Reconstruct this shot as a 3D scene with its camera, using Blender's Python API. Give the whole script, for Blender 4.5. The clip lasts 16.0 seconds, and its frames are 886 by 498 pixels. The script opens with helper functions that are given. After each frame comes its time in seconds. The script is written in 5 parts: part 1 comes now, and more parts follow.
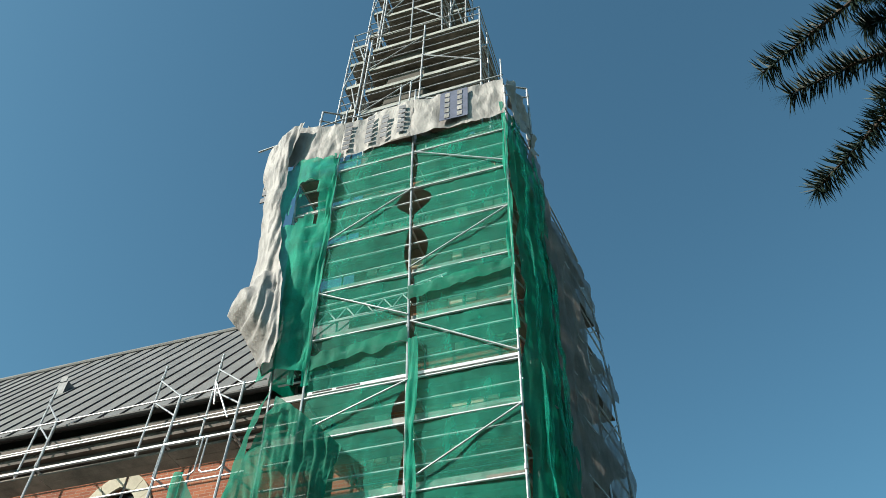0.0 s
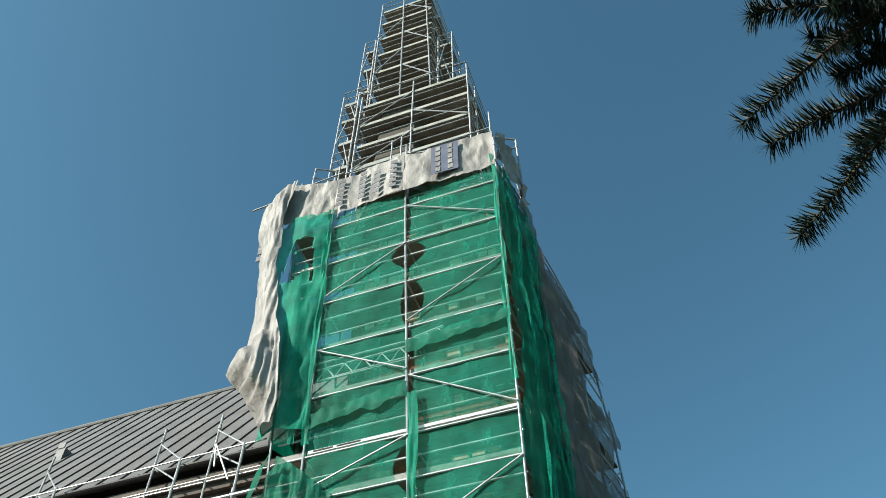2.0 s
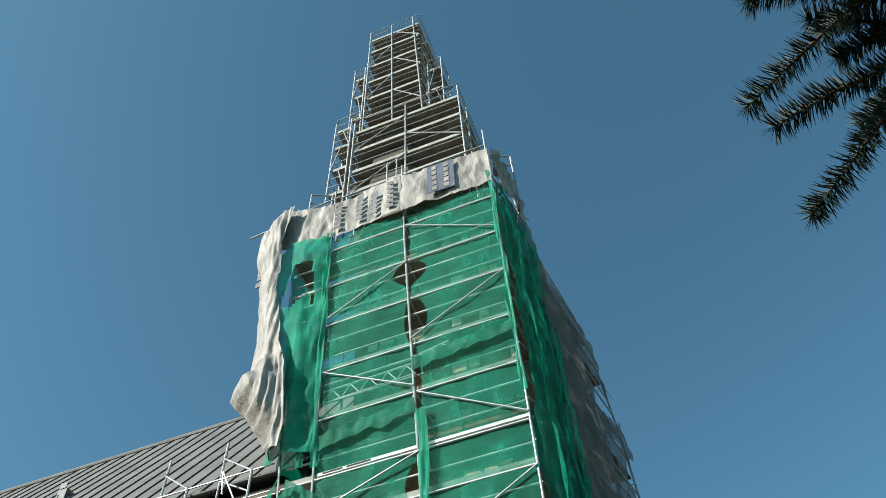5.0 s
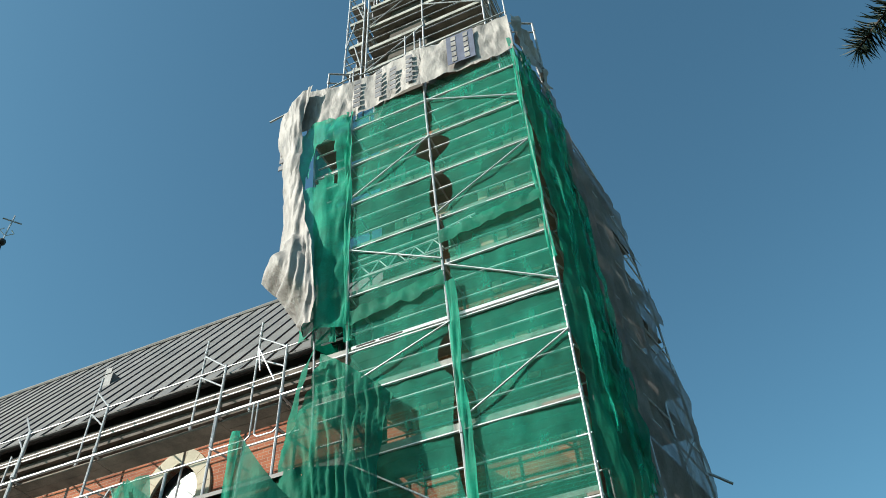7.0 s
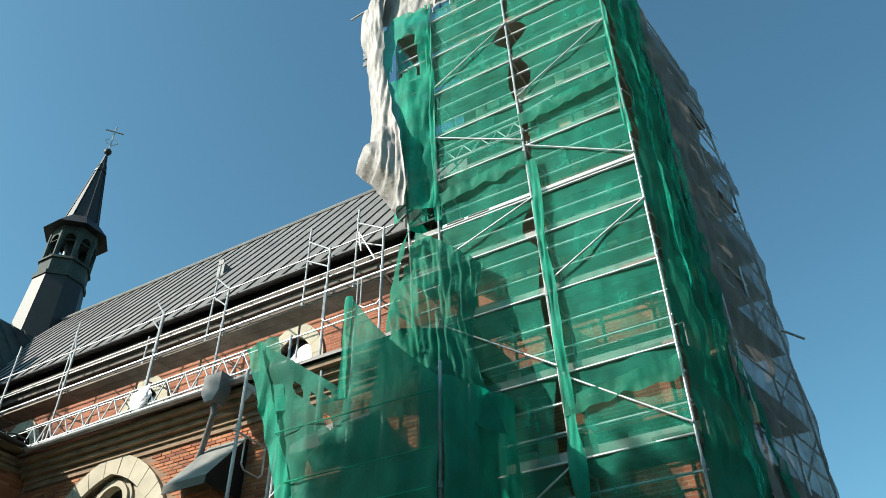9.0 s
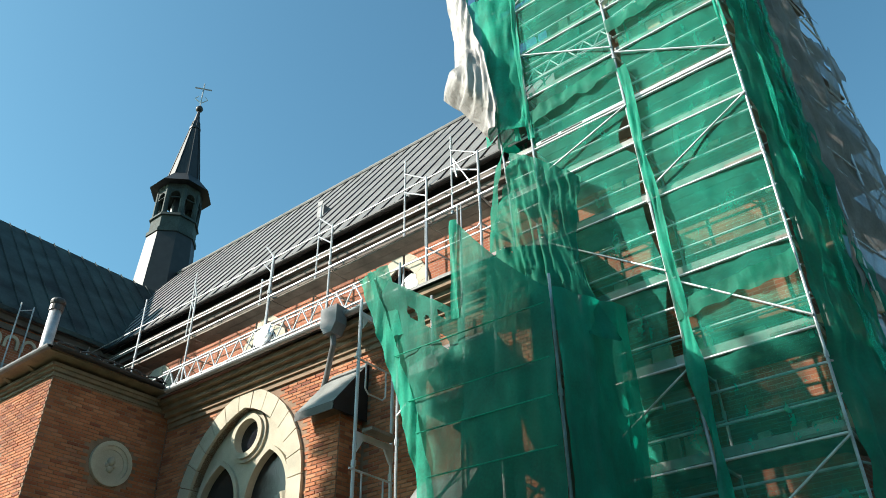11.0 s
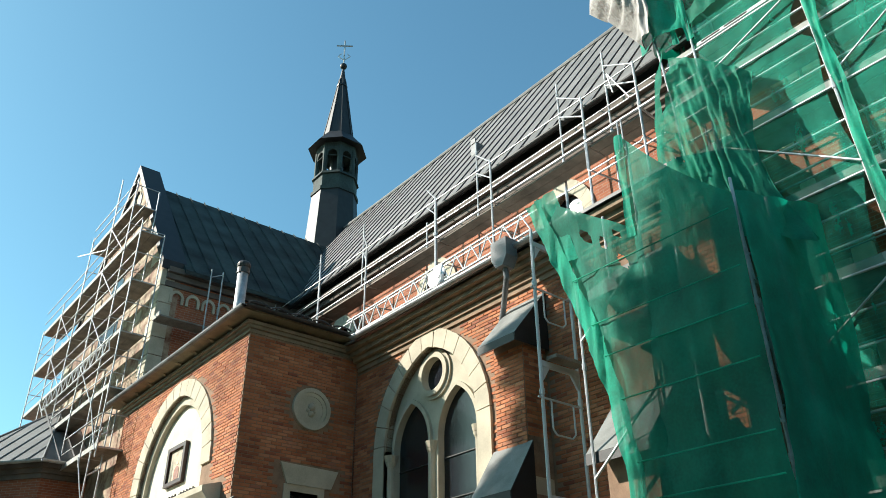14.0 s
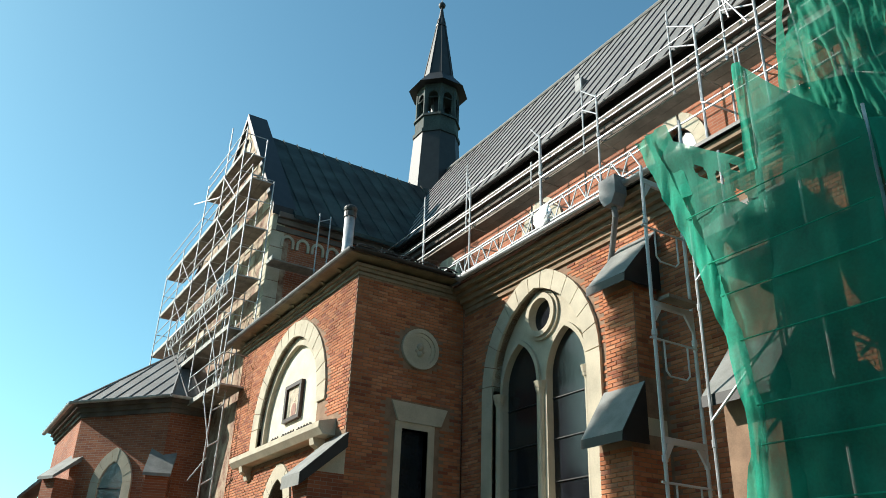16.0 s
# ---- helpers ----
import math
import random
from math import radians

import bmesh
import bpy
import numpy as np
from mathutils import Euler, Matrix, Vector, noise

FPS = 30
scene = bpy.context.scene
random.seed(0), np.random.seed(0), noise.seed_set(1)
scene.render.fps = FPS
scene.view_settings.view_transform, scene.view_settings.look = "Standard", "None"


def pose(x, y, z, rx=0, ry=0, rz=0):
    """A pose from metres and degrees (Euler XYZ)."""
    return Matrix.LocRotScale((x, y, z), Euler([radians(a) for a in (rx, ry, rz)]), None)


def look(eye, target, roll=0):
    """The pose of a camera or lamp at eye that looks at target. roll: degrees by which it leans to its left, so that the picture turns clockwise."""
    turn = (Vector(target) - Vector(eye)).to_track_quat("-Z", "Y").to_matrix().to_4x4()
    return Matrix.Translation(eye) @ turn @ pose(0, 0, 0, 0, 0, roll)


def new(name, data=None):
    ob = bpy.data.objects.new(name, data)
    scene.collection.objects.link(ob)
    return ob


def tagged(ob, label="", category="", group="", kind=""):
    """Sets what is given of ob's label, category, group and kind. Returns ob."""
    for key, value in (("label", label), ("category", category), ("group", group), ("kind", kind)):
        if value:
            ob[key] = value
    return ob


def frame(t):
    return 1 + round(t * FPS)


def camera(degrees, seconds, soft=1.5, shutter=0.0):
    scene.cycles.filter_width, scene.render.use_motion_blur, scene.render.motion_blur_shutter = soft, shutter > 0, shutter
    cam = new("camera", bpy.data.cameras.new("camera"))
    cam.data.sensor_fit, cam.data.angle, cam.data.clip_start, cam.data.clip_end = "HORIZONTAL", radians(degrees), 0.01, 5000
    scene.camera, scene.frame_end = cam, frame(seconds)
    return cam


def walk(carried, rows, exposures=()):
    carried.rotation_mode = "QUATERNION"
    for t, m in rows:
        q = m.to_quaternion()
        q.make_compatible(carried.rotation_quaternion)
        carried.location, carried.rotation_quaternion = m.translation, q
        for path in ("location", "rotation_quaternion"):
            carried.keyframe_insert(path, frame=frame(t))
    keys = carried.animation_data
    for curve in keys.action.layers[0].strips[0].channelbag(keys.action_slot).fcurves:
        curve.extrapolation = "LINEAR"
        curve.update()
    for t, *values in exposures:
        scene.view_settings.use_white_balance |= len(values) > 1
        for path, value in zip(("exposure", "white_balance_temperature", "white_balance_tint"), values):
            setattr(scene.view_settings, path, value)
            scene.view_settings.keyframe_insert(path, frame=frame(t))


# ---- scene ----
FOV = 58.0
cam = camera(FOV, 16.0, soft=0.9)
PATH = [
    (0, (3.605, 0.028, 2.41), (3.16, 1.283, 3.902), 1.9),
    (0.5, (3.658, -0.065, 2.432), (3.227, 1.157, 3.955), 1.5),
    (1, (3.687, -0.088, 2.378), (3.278, 1.118, 3.92), 0.6),
    (1.5, (3.679, -0.138, 2.36), (3.278, 1.065, 3.907), -0.4),
    (2, (3.67, -0.139, 2.352), (3.265, 1.033, 3.922), -0.5),
    (2.5, (3.68, -0.183, 2.354), (3.28, 0.95, 3.952), -1.0),
    (3, (3.674, -0.221, 2.318), (3.289, 0.884, 3.94), -1.8),
    (5.5, (3.333, 0.292, 2.193), (2.961, 1.416, 3.805), -4.1),
    (6, (3.316, 0.41, 2.232), (2.908, 1.599, 3.788), -4.3),
    (6.5, (3.27, 0.413, 2.204), (2.835, 1.649, 3.715), -4.2),
    (7, (3.242, 0.454, 2.2), (2.728, 1.746, 3.638), -3.4),
    (7.5, (3.093, 0.377, 2.078), (2.524, 1.69, 3.475), -3.0),
    (8, (3.542, -0.258, 1.154), (2.889, 1.059, 2.51), -1.7),
    (8.5, (3.458, -0.239, 1.126), (2.749, 1.098, 2.434), -1.1),
    (9, (3.419, -0.25, 1.112), (2.647, 1.106, 2.363), -0.5),
    (9.5, (3.343, -0.244, 1.011), (2.498, 1.13, 2.194), 0.7),
    (10, (3.29, -0.252, 0.952), (2.377, 1.128, 2.075), 0.0),
    (12.5, (3.164, -0.531, 0.854), (2.007, 0.67, 1.957), -0.5),
    (13, (3.073, -0.456, 0.855), (1.855, 0.713, 1.927), -0.3),
    (13.5, (2.984, -0.378, 0.884), (1.704, 0.767, 1.911), -0.7),
    (14, (2.934, -0.35, 0.892), (1.585, 0.752, 1.875), -0.6),
    (14.5, (2.836, -0.335, 0.904), (1.414, 0.701, 1.854), 0.5),
    (15, (2.782, -0.325, 0.948), (1.308, 0.673, 1.861), 1.0),
    (15.5, (2.797, -0.315, 0.942), (1.281, 0.645, 1.826), 1.6),
    (16, (2.795, -0.341, 0.938), (1.245, 0.594, 1.788), 2.1),
]
walk(cam, [(r[0], look(*r[1:])) for r in PATH],
     exposures=[(0, 0.41), (5.5, 0.4), (8, 0.52), (9, 0.66), (10, 0.94), (12.5, 0.96), (14, 0.9), (16, 0.72)])

# ---- sky and sun ----
SUN = Vector((1.0, 1.0, -0.86)).normalized()      # the way the sunlight travels
world = bpy.data.worlds.new("sky")
scene.world = world
world.use_nodes = True
wn = world.node_tree.nodes
sky = wn.new("ShaderNodeTexSky")
sky.sky_type, sky.sun_disc = "NISHITA", False
sky.sun_elevation = math.asin(-SUN.z)
sky.sun_rotation = math.atan2(-SUN.x, -SUN.y)
sky.air_density, sky.dust_density, sky.ozone_density = 1.0, 1.1, 0.6
wn["Background"].inputs["Strength"].default_value = 0.11
tint = wn.new("ShaderNodeMix")
tint.data_type, tint.blend_type = "RGBA", "MULTIPLY"
tint.inputs["Factor"].default_value = 1.0
tint.inputs["B"].default_value = (0.585, 1.0, 0.98, 1)
world.node_tree.links.new(sky.outputs["Color"], tint.inputs["A"])
world.node_tree.links.new(tint.outputs["Result"], wn["Background"].inputs["Color"])
sun = new("sun", bpy.data.lights.new("sun", "SUN"))
sun.data.energy, sun.data.angle, sun.data.color = 5.0, radians(0.5), (1.0, 0.94, 0.84)
sun.matrix_world = look((-40, -40, 40), Vector((-40, -40, 40)) + SUN)


# ---- materials ----
def mat(name, color, rough=0.8, metal=0.0, spread=0.25, scale=3.0, fine=40.0, bump=0.2, color2=None):
    """A surface with stains at a large scale and grain at a small one."""
    m = bpy.data.materials.new(name)
    m.use_nodes = True
    n, l = m.node_tree.nodes, m.node_tree.links
    b = n["Principled BSDF"]
    tc = n.new("ShaderNodeTexCoord")
    big, small = n.new("ShaderNodeTexNoise"), n.new("ShaderNodeTexNoise")
    big.inputs["Scale"].default_value, big.inputs["Detail"].default_value = scale, 6
    small.inputs["Scale"].default_value, small.inputs["Detail"].default_value = fine, 3
    for t in (big, small):
        l.new(tc.outputs["Object"], t.inputs["Vector"])
    ramp = n.new("ShaderNodeValToRGB")
    ramp.color_ramp.elements[0].position, ramp.color_ramp.elements[1].position = 0.3, 0.72
    c2 = color2 or tuple(min(1, c * (1 + spread)) for c in color)
    ramp.color_ramp.elements[0].color = (*[c * (1 - spread) for c in color], 1)
    ramp.color_ramp.elements[1].color = (*c2, 1)
    mix = n.new("ShaderNodeMath")
    mix.operation = "MULTIPLY_ADD"
    mix.inputs[1].default_value, mix.inputs[2].default_value = 0.35, -0.17
    l.new(small.outputs["Fac"], mix.inputs[0])
    add = n.new("ShaderNodeMath")
    l.new(big.outputs["Fac"], add.inputs[0]), l.new(mix.outputs[0], add.inputs[1])
    l.new(add.outputs[0], ramp.inputs["Fac"])
    l.new(ramp.outputs["Color"], b.inputs["Base Color"])
    bp = n.new("ShaderNodeBump")
    bp.inputs["Strength"].default_value, bp.inputs["Distance"].default_value = bump, 0.01
    l.new(small.outputs["Fac"], bp.inputs["Height"]), l.new(bp.outputs["Normal"], b.inputs["Normal"])
    b.inputs["Roughness"].default_value, b.inputs["Metallic"].default_value = rough, metal
    return m


def brick_mat(name, c1, c2, mortar):
    m = mat(name, c1, 0.9, bump=0.3)
    n, l = m.node_tree.nodes, m.node_tree.links
    tc = n["Texture Coordinate"]
    sep, geo = n.new("ShaderNodeSeparateXYZ"), n.new("ShaderNodeNewGeometry")
    nsep = n.new("ShaderNodeSeparateXYZ")
    l.new(tc.outputs["Object"], sep.inputs[0]), l.new(geo.outputs["Normal"], nsep.inputs[0])
    ab, gt = n.new("ShaderNodeMath"), n.new("ShaderNodeMath")
    ab.operation, gt.operation = "ABSOLUTE", "GREATER_THAN"
    gt.inputs[1].default_value = 0.7
    l.new(nsep.outputs["X"], ab.inputs[0]), l.new(ab.outputs[0], gt.inputs[0])
    u = n.new("ShaderNodeMix")
    l.new(gt.outputs[0], u.inputs["Factor"]), l.new(sep.outputs["X"], u.inputs["A"]), l.new(sep.outputs["Y"], u.inputs["B"])
    com = n.new("ShaderNodeCombineXYZ")
    l.new(u.outputs["Result"], com.inputs["X"]), l.new(sep.outputs["Z"], com.inputs["Y"])
    br = n.new("ShaderNodeTexBrick")
    br.inputs["Scale"].default_value = 1.0
    br.inputs["Brick Width"].default_value, br.inputs["Row Height"].default_value = 0.27, 0.079
    br.inputs["Mortar Size"].default_value, br.inputs["Mortar Smooth"].default_value = 0.006, 0.2
    br.inputs["Color1"].default_value, br.inputs["Color2"].default_value = (*c1, 1), (*c2, 1)
    br.inputs["Mortar"].default_value = (*mortar, 1)
    l.new(com.outputs[0], br.inputs["Vector"])
    b = n["Principled BSDF"]
    mul = n.new("ShaderNodeMix")
    mul.data_type, mul.blend_type = "RGBA", "MULTIPLY"
    mul.inputs["Factor"].default_value = 1.0
    stain = n.new("ShaderNodeTexNoise")
    stain.inputs["Scale"].default_value, stain.inputs["Detail"].default_value = 0.7, 7
    sr = n.new("ShaderNodeValToRGB")
    sr.color_ramp.elements[0].position, sr.color_ramp.elements[1].position = 0.3, 0.65
    sr.color_ramp.elements[0].color, sr.color_ramp.elements[1].color = (0.55, 0.5, 0.48, 1), (1, 1, 1, 1)
    l.new(tc.outputs["Object"], stain.inputs["Vector"]), l.new(stain.outputs["Fac"], sr.inputs["Fac"])
    l.new(br.outputs["Color"], mul.inputs["A"]), l.new(sr.outputs["Color"], mul.inputs["B"])
    l.new(mul.outputs["Result"], b.inputs["Base Color"])
    bp = n["Bump"]
    inv = n.new("ShaderNodeMath")
    inv.operation = "SUBTRACT"
    inv.inputs[0].default_value = 1.0
    l.new(br.outputs["Fac"], inv.inputs[1]), l.new(inv.outputs[0], bp.inputs["Height"])
    bp.inputs["Distance"].default_value = 0.012
    return m


def wrinkle(m, bump, strength, depth, size=(5.5, 5.5, 1.3), skew=0.5):
    """Creases that run mostly downwards and a little askew, in the relief of a cloth."""
    n, l = m.node_tree.nodes, m.node_tree.links
    mp = n.new("ShaderNodeMapping")
    mp.inputs["Scale"].default_value = size
    mp.inputs["Rotation"].default_value = (0.0, skew, 0.0)
    t = n.new("ShaderNodeTexNoise")
    t.name = "Wrinkle"
    t.inputs["Scale"].default_value, t.inputs["Detail"].default_value, t.inputs["Distortion"].default_value = 1.0, 3, 0.3
    l.new(n["Texture Coordinate"].outputs["Object"], mp.inputs["Vector"]), l.new(mp.outputs[0], t.inputs["Vector"])
    l.new(t.outputs["Fac"], bump.inputs["Height"])
    bump.inputs["Strength"].default_value, bump.inputs["Distance"].default_value = strength, depth


def net_mat(name, color, opacity, vary=0.12):
    """Woven mesh: threads that let part of the light through."""
    m = mat(name, color, 0.75, spread=0.3, scale=1.6, fine=25)
    n, l = m.node_tree.nodes, m.node_tree.links
    b, out = n["Principled BSDF"], n["Material Output"]
    ramp = n["Color Ramp"]
    tl, tr = n.new("ShaderNodeBsdfTranslucent"), n.new("ShaderNodeBsdfTransparent")
    l.new(ramp.outputs["Color"], tl.inputs["Color"]), l.new(n["Bump"].outputs["Normal"], tl.inputs["Normal"])
    m1, m2 = n.new("ShaderNodeMixShader"), n.new("ShaderNodeMixShader")
    m1.inputs["Fac"].default_value = 0.5
    l.new(b.outputs[0], m1.inputs[1]), l.new(tl.outputs[0], m1.inputs[2])
    wrinkle(m, n["Bump"], 0.6, 0.05, (4.5, 4.5, 1.4), 0.5)
    tex = n["Wrinkle"]
    mp = n.new("ShaderNodeMapRange")
    mp.inputs["From Min"].default_value, mp.inputs["From Max"].default_value = 0.3, 0.7
    mp.inputs["To Min"].default_value, mp.inputs["To Max"].default_value = opacity - vary, opacity + vary
    l.new(tex.outputs["Fac"], mp.inputs["Value"])
    l.new(mp.outputs["Result"], m2.inputs["Fac"]), l.new(tr.outputs[0], m2.inputs[1]), l.new(m1.outputs[0], m2.inputs[2])
    l.new(m2.outputs[0], out.inputs["Surface"])
    return m


BRICK = brick_mat("red brick", (0.42, 0.135, 0.06), (0.30, 0.085, 0.04), (0.36, 0.27, 0.2))
STONE = mat("pale sandstone", (0.47, 0.42, 0.32), 0.85, spread=0.18, scale=2.0)
SLATE = mat("grey standing seam sheet", (0.155, 0.15, 0.145), 0.6, 0.0, spread=0.25, scale=1.2, fine=18)
COPPER = mat("dark weathered copper sheet", (0.009, 0.014, 0.014), 0.8, 0.0, spread=0.5, scale=0.9, fine=14, color2=(0.045, 0.072, 0.068))
BLACK = mat("black painted sheet", (0.012, 0.012, 0.013), 0.55, 0.0, spread=0.4)
STEEL = mat("galvanised steel", (0.42, 0.43, 0.44), 0.5, 0.5, spread=0.25, scale=5)
PLANK = mat("weathered scaffold boards", (0.23, 0.2, 0.165), 0.85, spread=0.35, scale=2.5)
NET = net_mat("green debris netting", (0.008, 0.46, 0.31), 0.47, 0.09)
# denser folds of the same net, their green lowered to hold shade
NETDENSE = net_mat("folded green debris netting darkened for shade", (0.002, 0.25, 0.155), 0.84, 0.08)
NETFOLD = net_mat("bunched bright green debris netting", (0.008, 0.46, 0.3), 0.82, 0.06)
# aisle panels: the same net with part of its shade put into the green
AISLENET = net_mat("green debris netting with shade in its colour", (0.002, 0.25, 0.165), 0.86, 0.06)
TARP = mat("off-white tarpaulin", (0.33, 0.305, 0.285), 0.6, spread=0.32, scale=1.4)
wrinkle(TARP, TARP.node_tree.nodes["Bump"], 0.9, 0.07, (4.5, 4.5, 1.8), 0.7)
GLASS = mat("dark leaded window glass", (0.012, 0.014, 0.018), 0.08, spread=0.4)
GROUND = mat("trodden earth and grass", (0.10, 0.1, 0.06), 0.95, spread=0.4, scale=0.6)


# ---- building blocks ----
def box(bm, lo, hi, m=None):
    v = bmesh.ops.create_cube(bm, size=1.0)["verts"]
    for p in v:
        p.co = Vector([lo[i] + (hi[i] - lo[i]) * (p.co[i] + 0.5) for i in range(3)])
        if m:
            p.co = m @ p.co
    return v


def tube(bm, a, b, r=0.024, n=6):
    a, b = Vector(a), Vector(b)
    d = b - a
    q = d.to_track_quat("Z", "Y").to_matrix().to_4x4()
    bmesh.ops.create_cone(bm, cap_ends=True, segments=n, radius1=r, radius2=r, depth=d.length,
                          matrix=Matrix.Translation((a + b) / 2) @ q)


def prism(bm, outline, lo, hi, axis="y"):
    """Extrudes an outline of (u, v) pairs: along y it is (x, z), along x it is (y, z), along z it is (x, y)."""
    def p(u, v, w):
        return {"y": (u, w, v), "x": (w, u, v), "z": (u, v, w)}[axis]
    a = [bm.verts.new(p(u, v, lo)) for u, v in outline]
    b = [bm.verts.new(p(u, v, hi)) for u, v in outline]
    bm.faces.new(a), bm.faces.new(b[::-1])
    for i in range(len(a)):
        j = (i + 1) % len(a)
        bm.faces.new((a[j], a[i], b[i], b[j]))
    bmesh.ops.recalc_face_normals(bm, faces=bm.faces[:])


def mesh(name, bm, material, smooth=False):
    me = bpy.data.meshes.new(name)
    bm.normal_update()
    bm.to_mesh(me)
    bm.free()
    me.materials.append(material)
    if smooth:
        me.polygons.foreach_set("use_smooth", [True] * len(me.polygons))
    return me


def part(name, bm, material, parent=None, label="", smooth=False):
    ob = new(name, mesh(name, bm, material, smooth))
    if parent is not None:
        ob.parent = parent
    return tagged(ob, label)


def thing(name, label, category, group="", kind="", at=(0, 0, 0)):
    e = new(name)
    e.location = at
    e.empty_display_size = 0.2
    return tagged(e, label, category, group, kind)


def B():
    return bmesh.new()


# ---- outlines and walls with openings ----
def arch(cx, half, z0, zs, rise, n=9):
    """A pointed arch as an outline of (u, z), from its lower left corner round by the right."""
    r = (rise * rise + half * half) / (2 * half)
    a1 = math.asin(min(1, rise / r))
    right = [(cx + half - r + r * math.cos(a1 * i / n), zs + r * math.sin(a1 * i / n)) for i in range(n + 1)]
    left = [(2 * cx - u, z) for u, z in right[:-1]][::-1]
    return [(cx - half, z0), (cx + half, z0)] + right + left


def ring(cx, cz, r, n=28):
    return [(cx + r * math.cos(2 * math.pi * i / n), cz + r * math.sin(2 * math.pi * i / n)) for i in range(n)]


def plate(bm, outer, holes, lo, hi, axis="y"):
    """A slab of that outline with openings cut through it."""
    def p(u, v, w):
        return {"y": (u, w, v), "x": (w, u, v), "z": (u, v, w)}[axis]
    edges = []
    for loop in (outer, *holes):
        vs = [bm.verts.new(p(u, v, lo)) for u, v in loop]
        edges += [bm.edges.new((vs[i], vs[(i + 1) % len(vs)])) for i in range(len(vs))]
    got = bmesh.ops.triangle_fill(bm, use_beauty=True, use_dissolve=False, edges=edges)
    faces = [g for g in got["geom"] if isinstance(g, bmesh.types.BMFace)]
    ext = bmesh.ops.extrude_face_region(bm, geom=faces)
    mv = Vector(p(0, 0, hi - lo)) if axis != "z" else Vector((0, 0, hi - lo))
    bmesh.ops.translate(bm, vec=mv, verts=[g for g in ext["geom"] if isinstance(g, bmesh.types.BMVert)])
    bmesh.ops.recalc_face_normals(bm, faces=bm.faces[:])


def rect(u0, z0, u1, z1):
    return [(u0, z0), (u1, z0), (u1, z1), (u0, z1)]


def stones(parent, outer, inner, lo, hi, axis, count, material=None, skip=2):
    """Arch stones between two outlines of equal length, each a piece of its own."""
    n = len(outer)
    idx = list(range(skip - 1, n)) + [0]
    span = len(idx) - 1
    for k in range(count):
        a, b = k * span / count + 0.03, (k + 1) * span / count - 0.03
        ts = [a] + [t for t in range(math.ceil(a), math.floor(b) + 1) if a < t < b] + [b]
        def at(loop, t):
            i = min(int(t), span - 1)
            f = t - i
            p, q = loop[idx[i]], loop[idx[i + 1]]
            return (p[0] + (q[0] - p[0]) * f, p[1] + (q[1] - p[1]) * f)
        line = [at(outer, t) for t in ts] + [at(inner, t) for t in ts[::-1]]
        bm = B()
        j = random.uniform(-0.006, 0.006)
        prism(bm, line, lo + j, hi, axis)
        part("stone", bm, material or STONE, parent)


def structure(name, bm, material, label, category, parent=None):
    return tagged(part(name, bm, material, parent), label, category, kind="structure")


MORTAR = mat("grey-buff lime mortar", (0.25, 0.16, 0.105), 0.95, spread=0.25, scale=4)

# ---- ground ----
GZ = -0.7      # level of the churchyard; heights are counted from the church floor
bm = B()
bmesh.ops.create_grid(bm, x_segments=60, y_segments=60, size=1500)
for v in bm.verts:
    if v.co.length > 60:
        v.co.z += 0.8 * noise.noise(v.co * 0.01)
bmesh.ops.translate(bm, verts=bm.verts[:], vec=(0, 0, GZ))
structure("ground", bm, GROUND, "trodden earth and short grass round the church", "ground")

# ---- side aisle ----
AX, AH = -10.25, 2.0
bm = B()
plate(bm, rect(-13.15, GZ, -2.9, 8.5), [arch(AX, 1.6, 2.4, 5.8, 2.0)], 10.0, 10.55, "y")
box(bm, (-3.4, 10.55, GZ), (-2.9, 12.4, 8.5))
wall_aisle = structure("wall_aisle", bm, MORTAR, "red brick aisle wall with a traceried window", "wall")
bm = B()
for dz, dy in ((8.02, 0.05), (8.14, 0.1), (8.26, 0.2), (8.38, 0.3), (8.5, 0.42)):
    box(bm, (-13.1, 10.0 - dy, dz), (-2.9, 10.0 - 0.001, dz + 0.118))
structure("trim_aisle", bm, mat("dark moulded brick cornice", (0.26, 0.18, 0.115), 0.9), "stepped brick cornice under the aisle eaves", "cornice")
bm = B()
prism(bm, [(9.5, 8.63), (9.5, 8.7), (12.4, 10.35), (12.4, 10.2)], -13.1, -3.0, "x")
roof_aisle = structure("roof_aisle", bm, SLATE, "grey metal lean-to roof over the aisle", "roof")


def gutter(a, b, name="gutter", m=None):
    """A half-round gutter with brackets, between two points."""
    a, b = Vector(a), Vector(b)
    d = (b - a).normalized()
    side = Vector((d.y, -d.x, 0))
    bm = B()
    n = 7
    rows = []
    for p in (a, b):
        for r in (0.085, 0.072):
            rows.append([bm.verts.new(p + side * r * math.cos(math.pi * i / n) + Vector((0, 0, -r * math.sin(math.pi * i / n)))) for i in range(n + 1)])
    for i in range(n):
        bm.faces.new((rows[0][i], rows[0][i + 1], rows[2][i + 1], rows[2][i]))
        bm.faces.new((rows[1][i + 1], rows[1][i], rows[3][i], rows[3][i + 1]))
    for k in (0, n):
        bm.faces.new((rows[0][k], rows[1][k], rows[3][k], rows[2][k]))
    g = tagged(part(name, bm, m or STEEL), "half-round sheet metal eaves gutter", "gutter")
    k = max(2, int((b - a).length / 0.9))
    for i in range(k):
        p = a + (b - a) * (i + 0.5) / k
        bm = B()
        tube(bm, p - side * 0.09 + Vector((0, 0, 0.012)), p + side * 0.1 + Vector((0, 0, 0.012)), 0.012, 5)
        part("bracket", bm, BLACK, g)
    return g


gutter((-12.6, 9.42, 8.7), (-5.2, 9.42, 8.7))

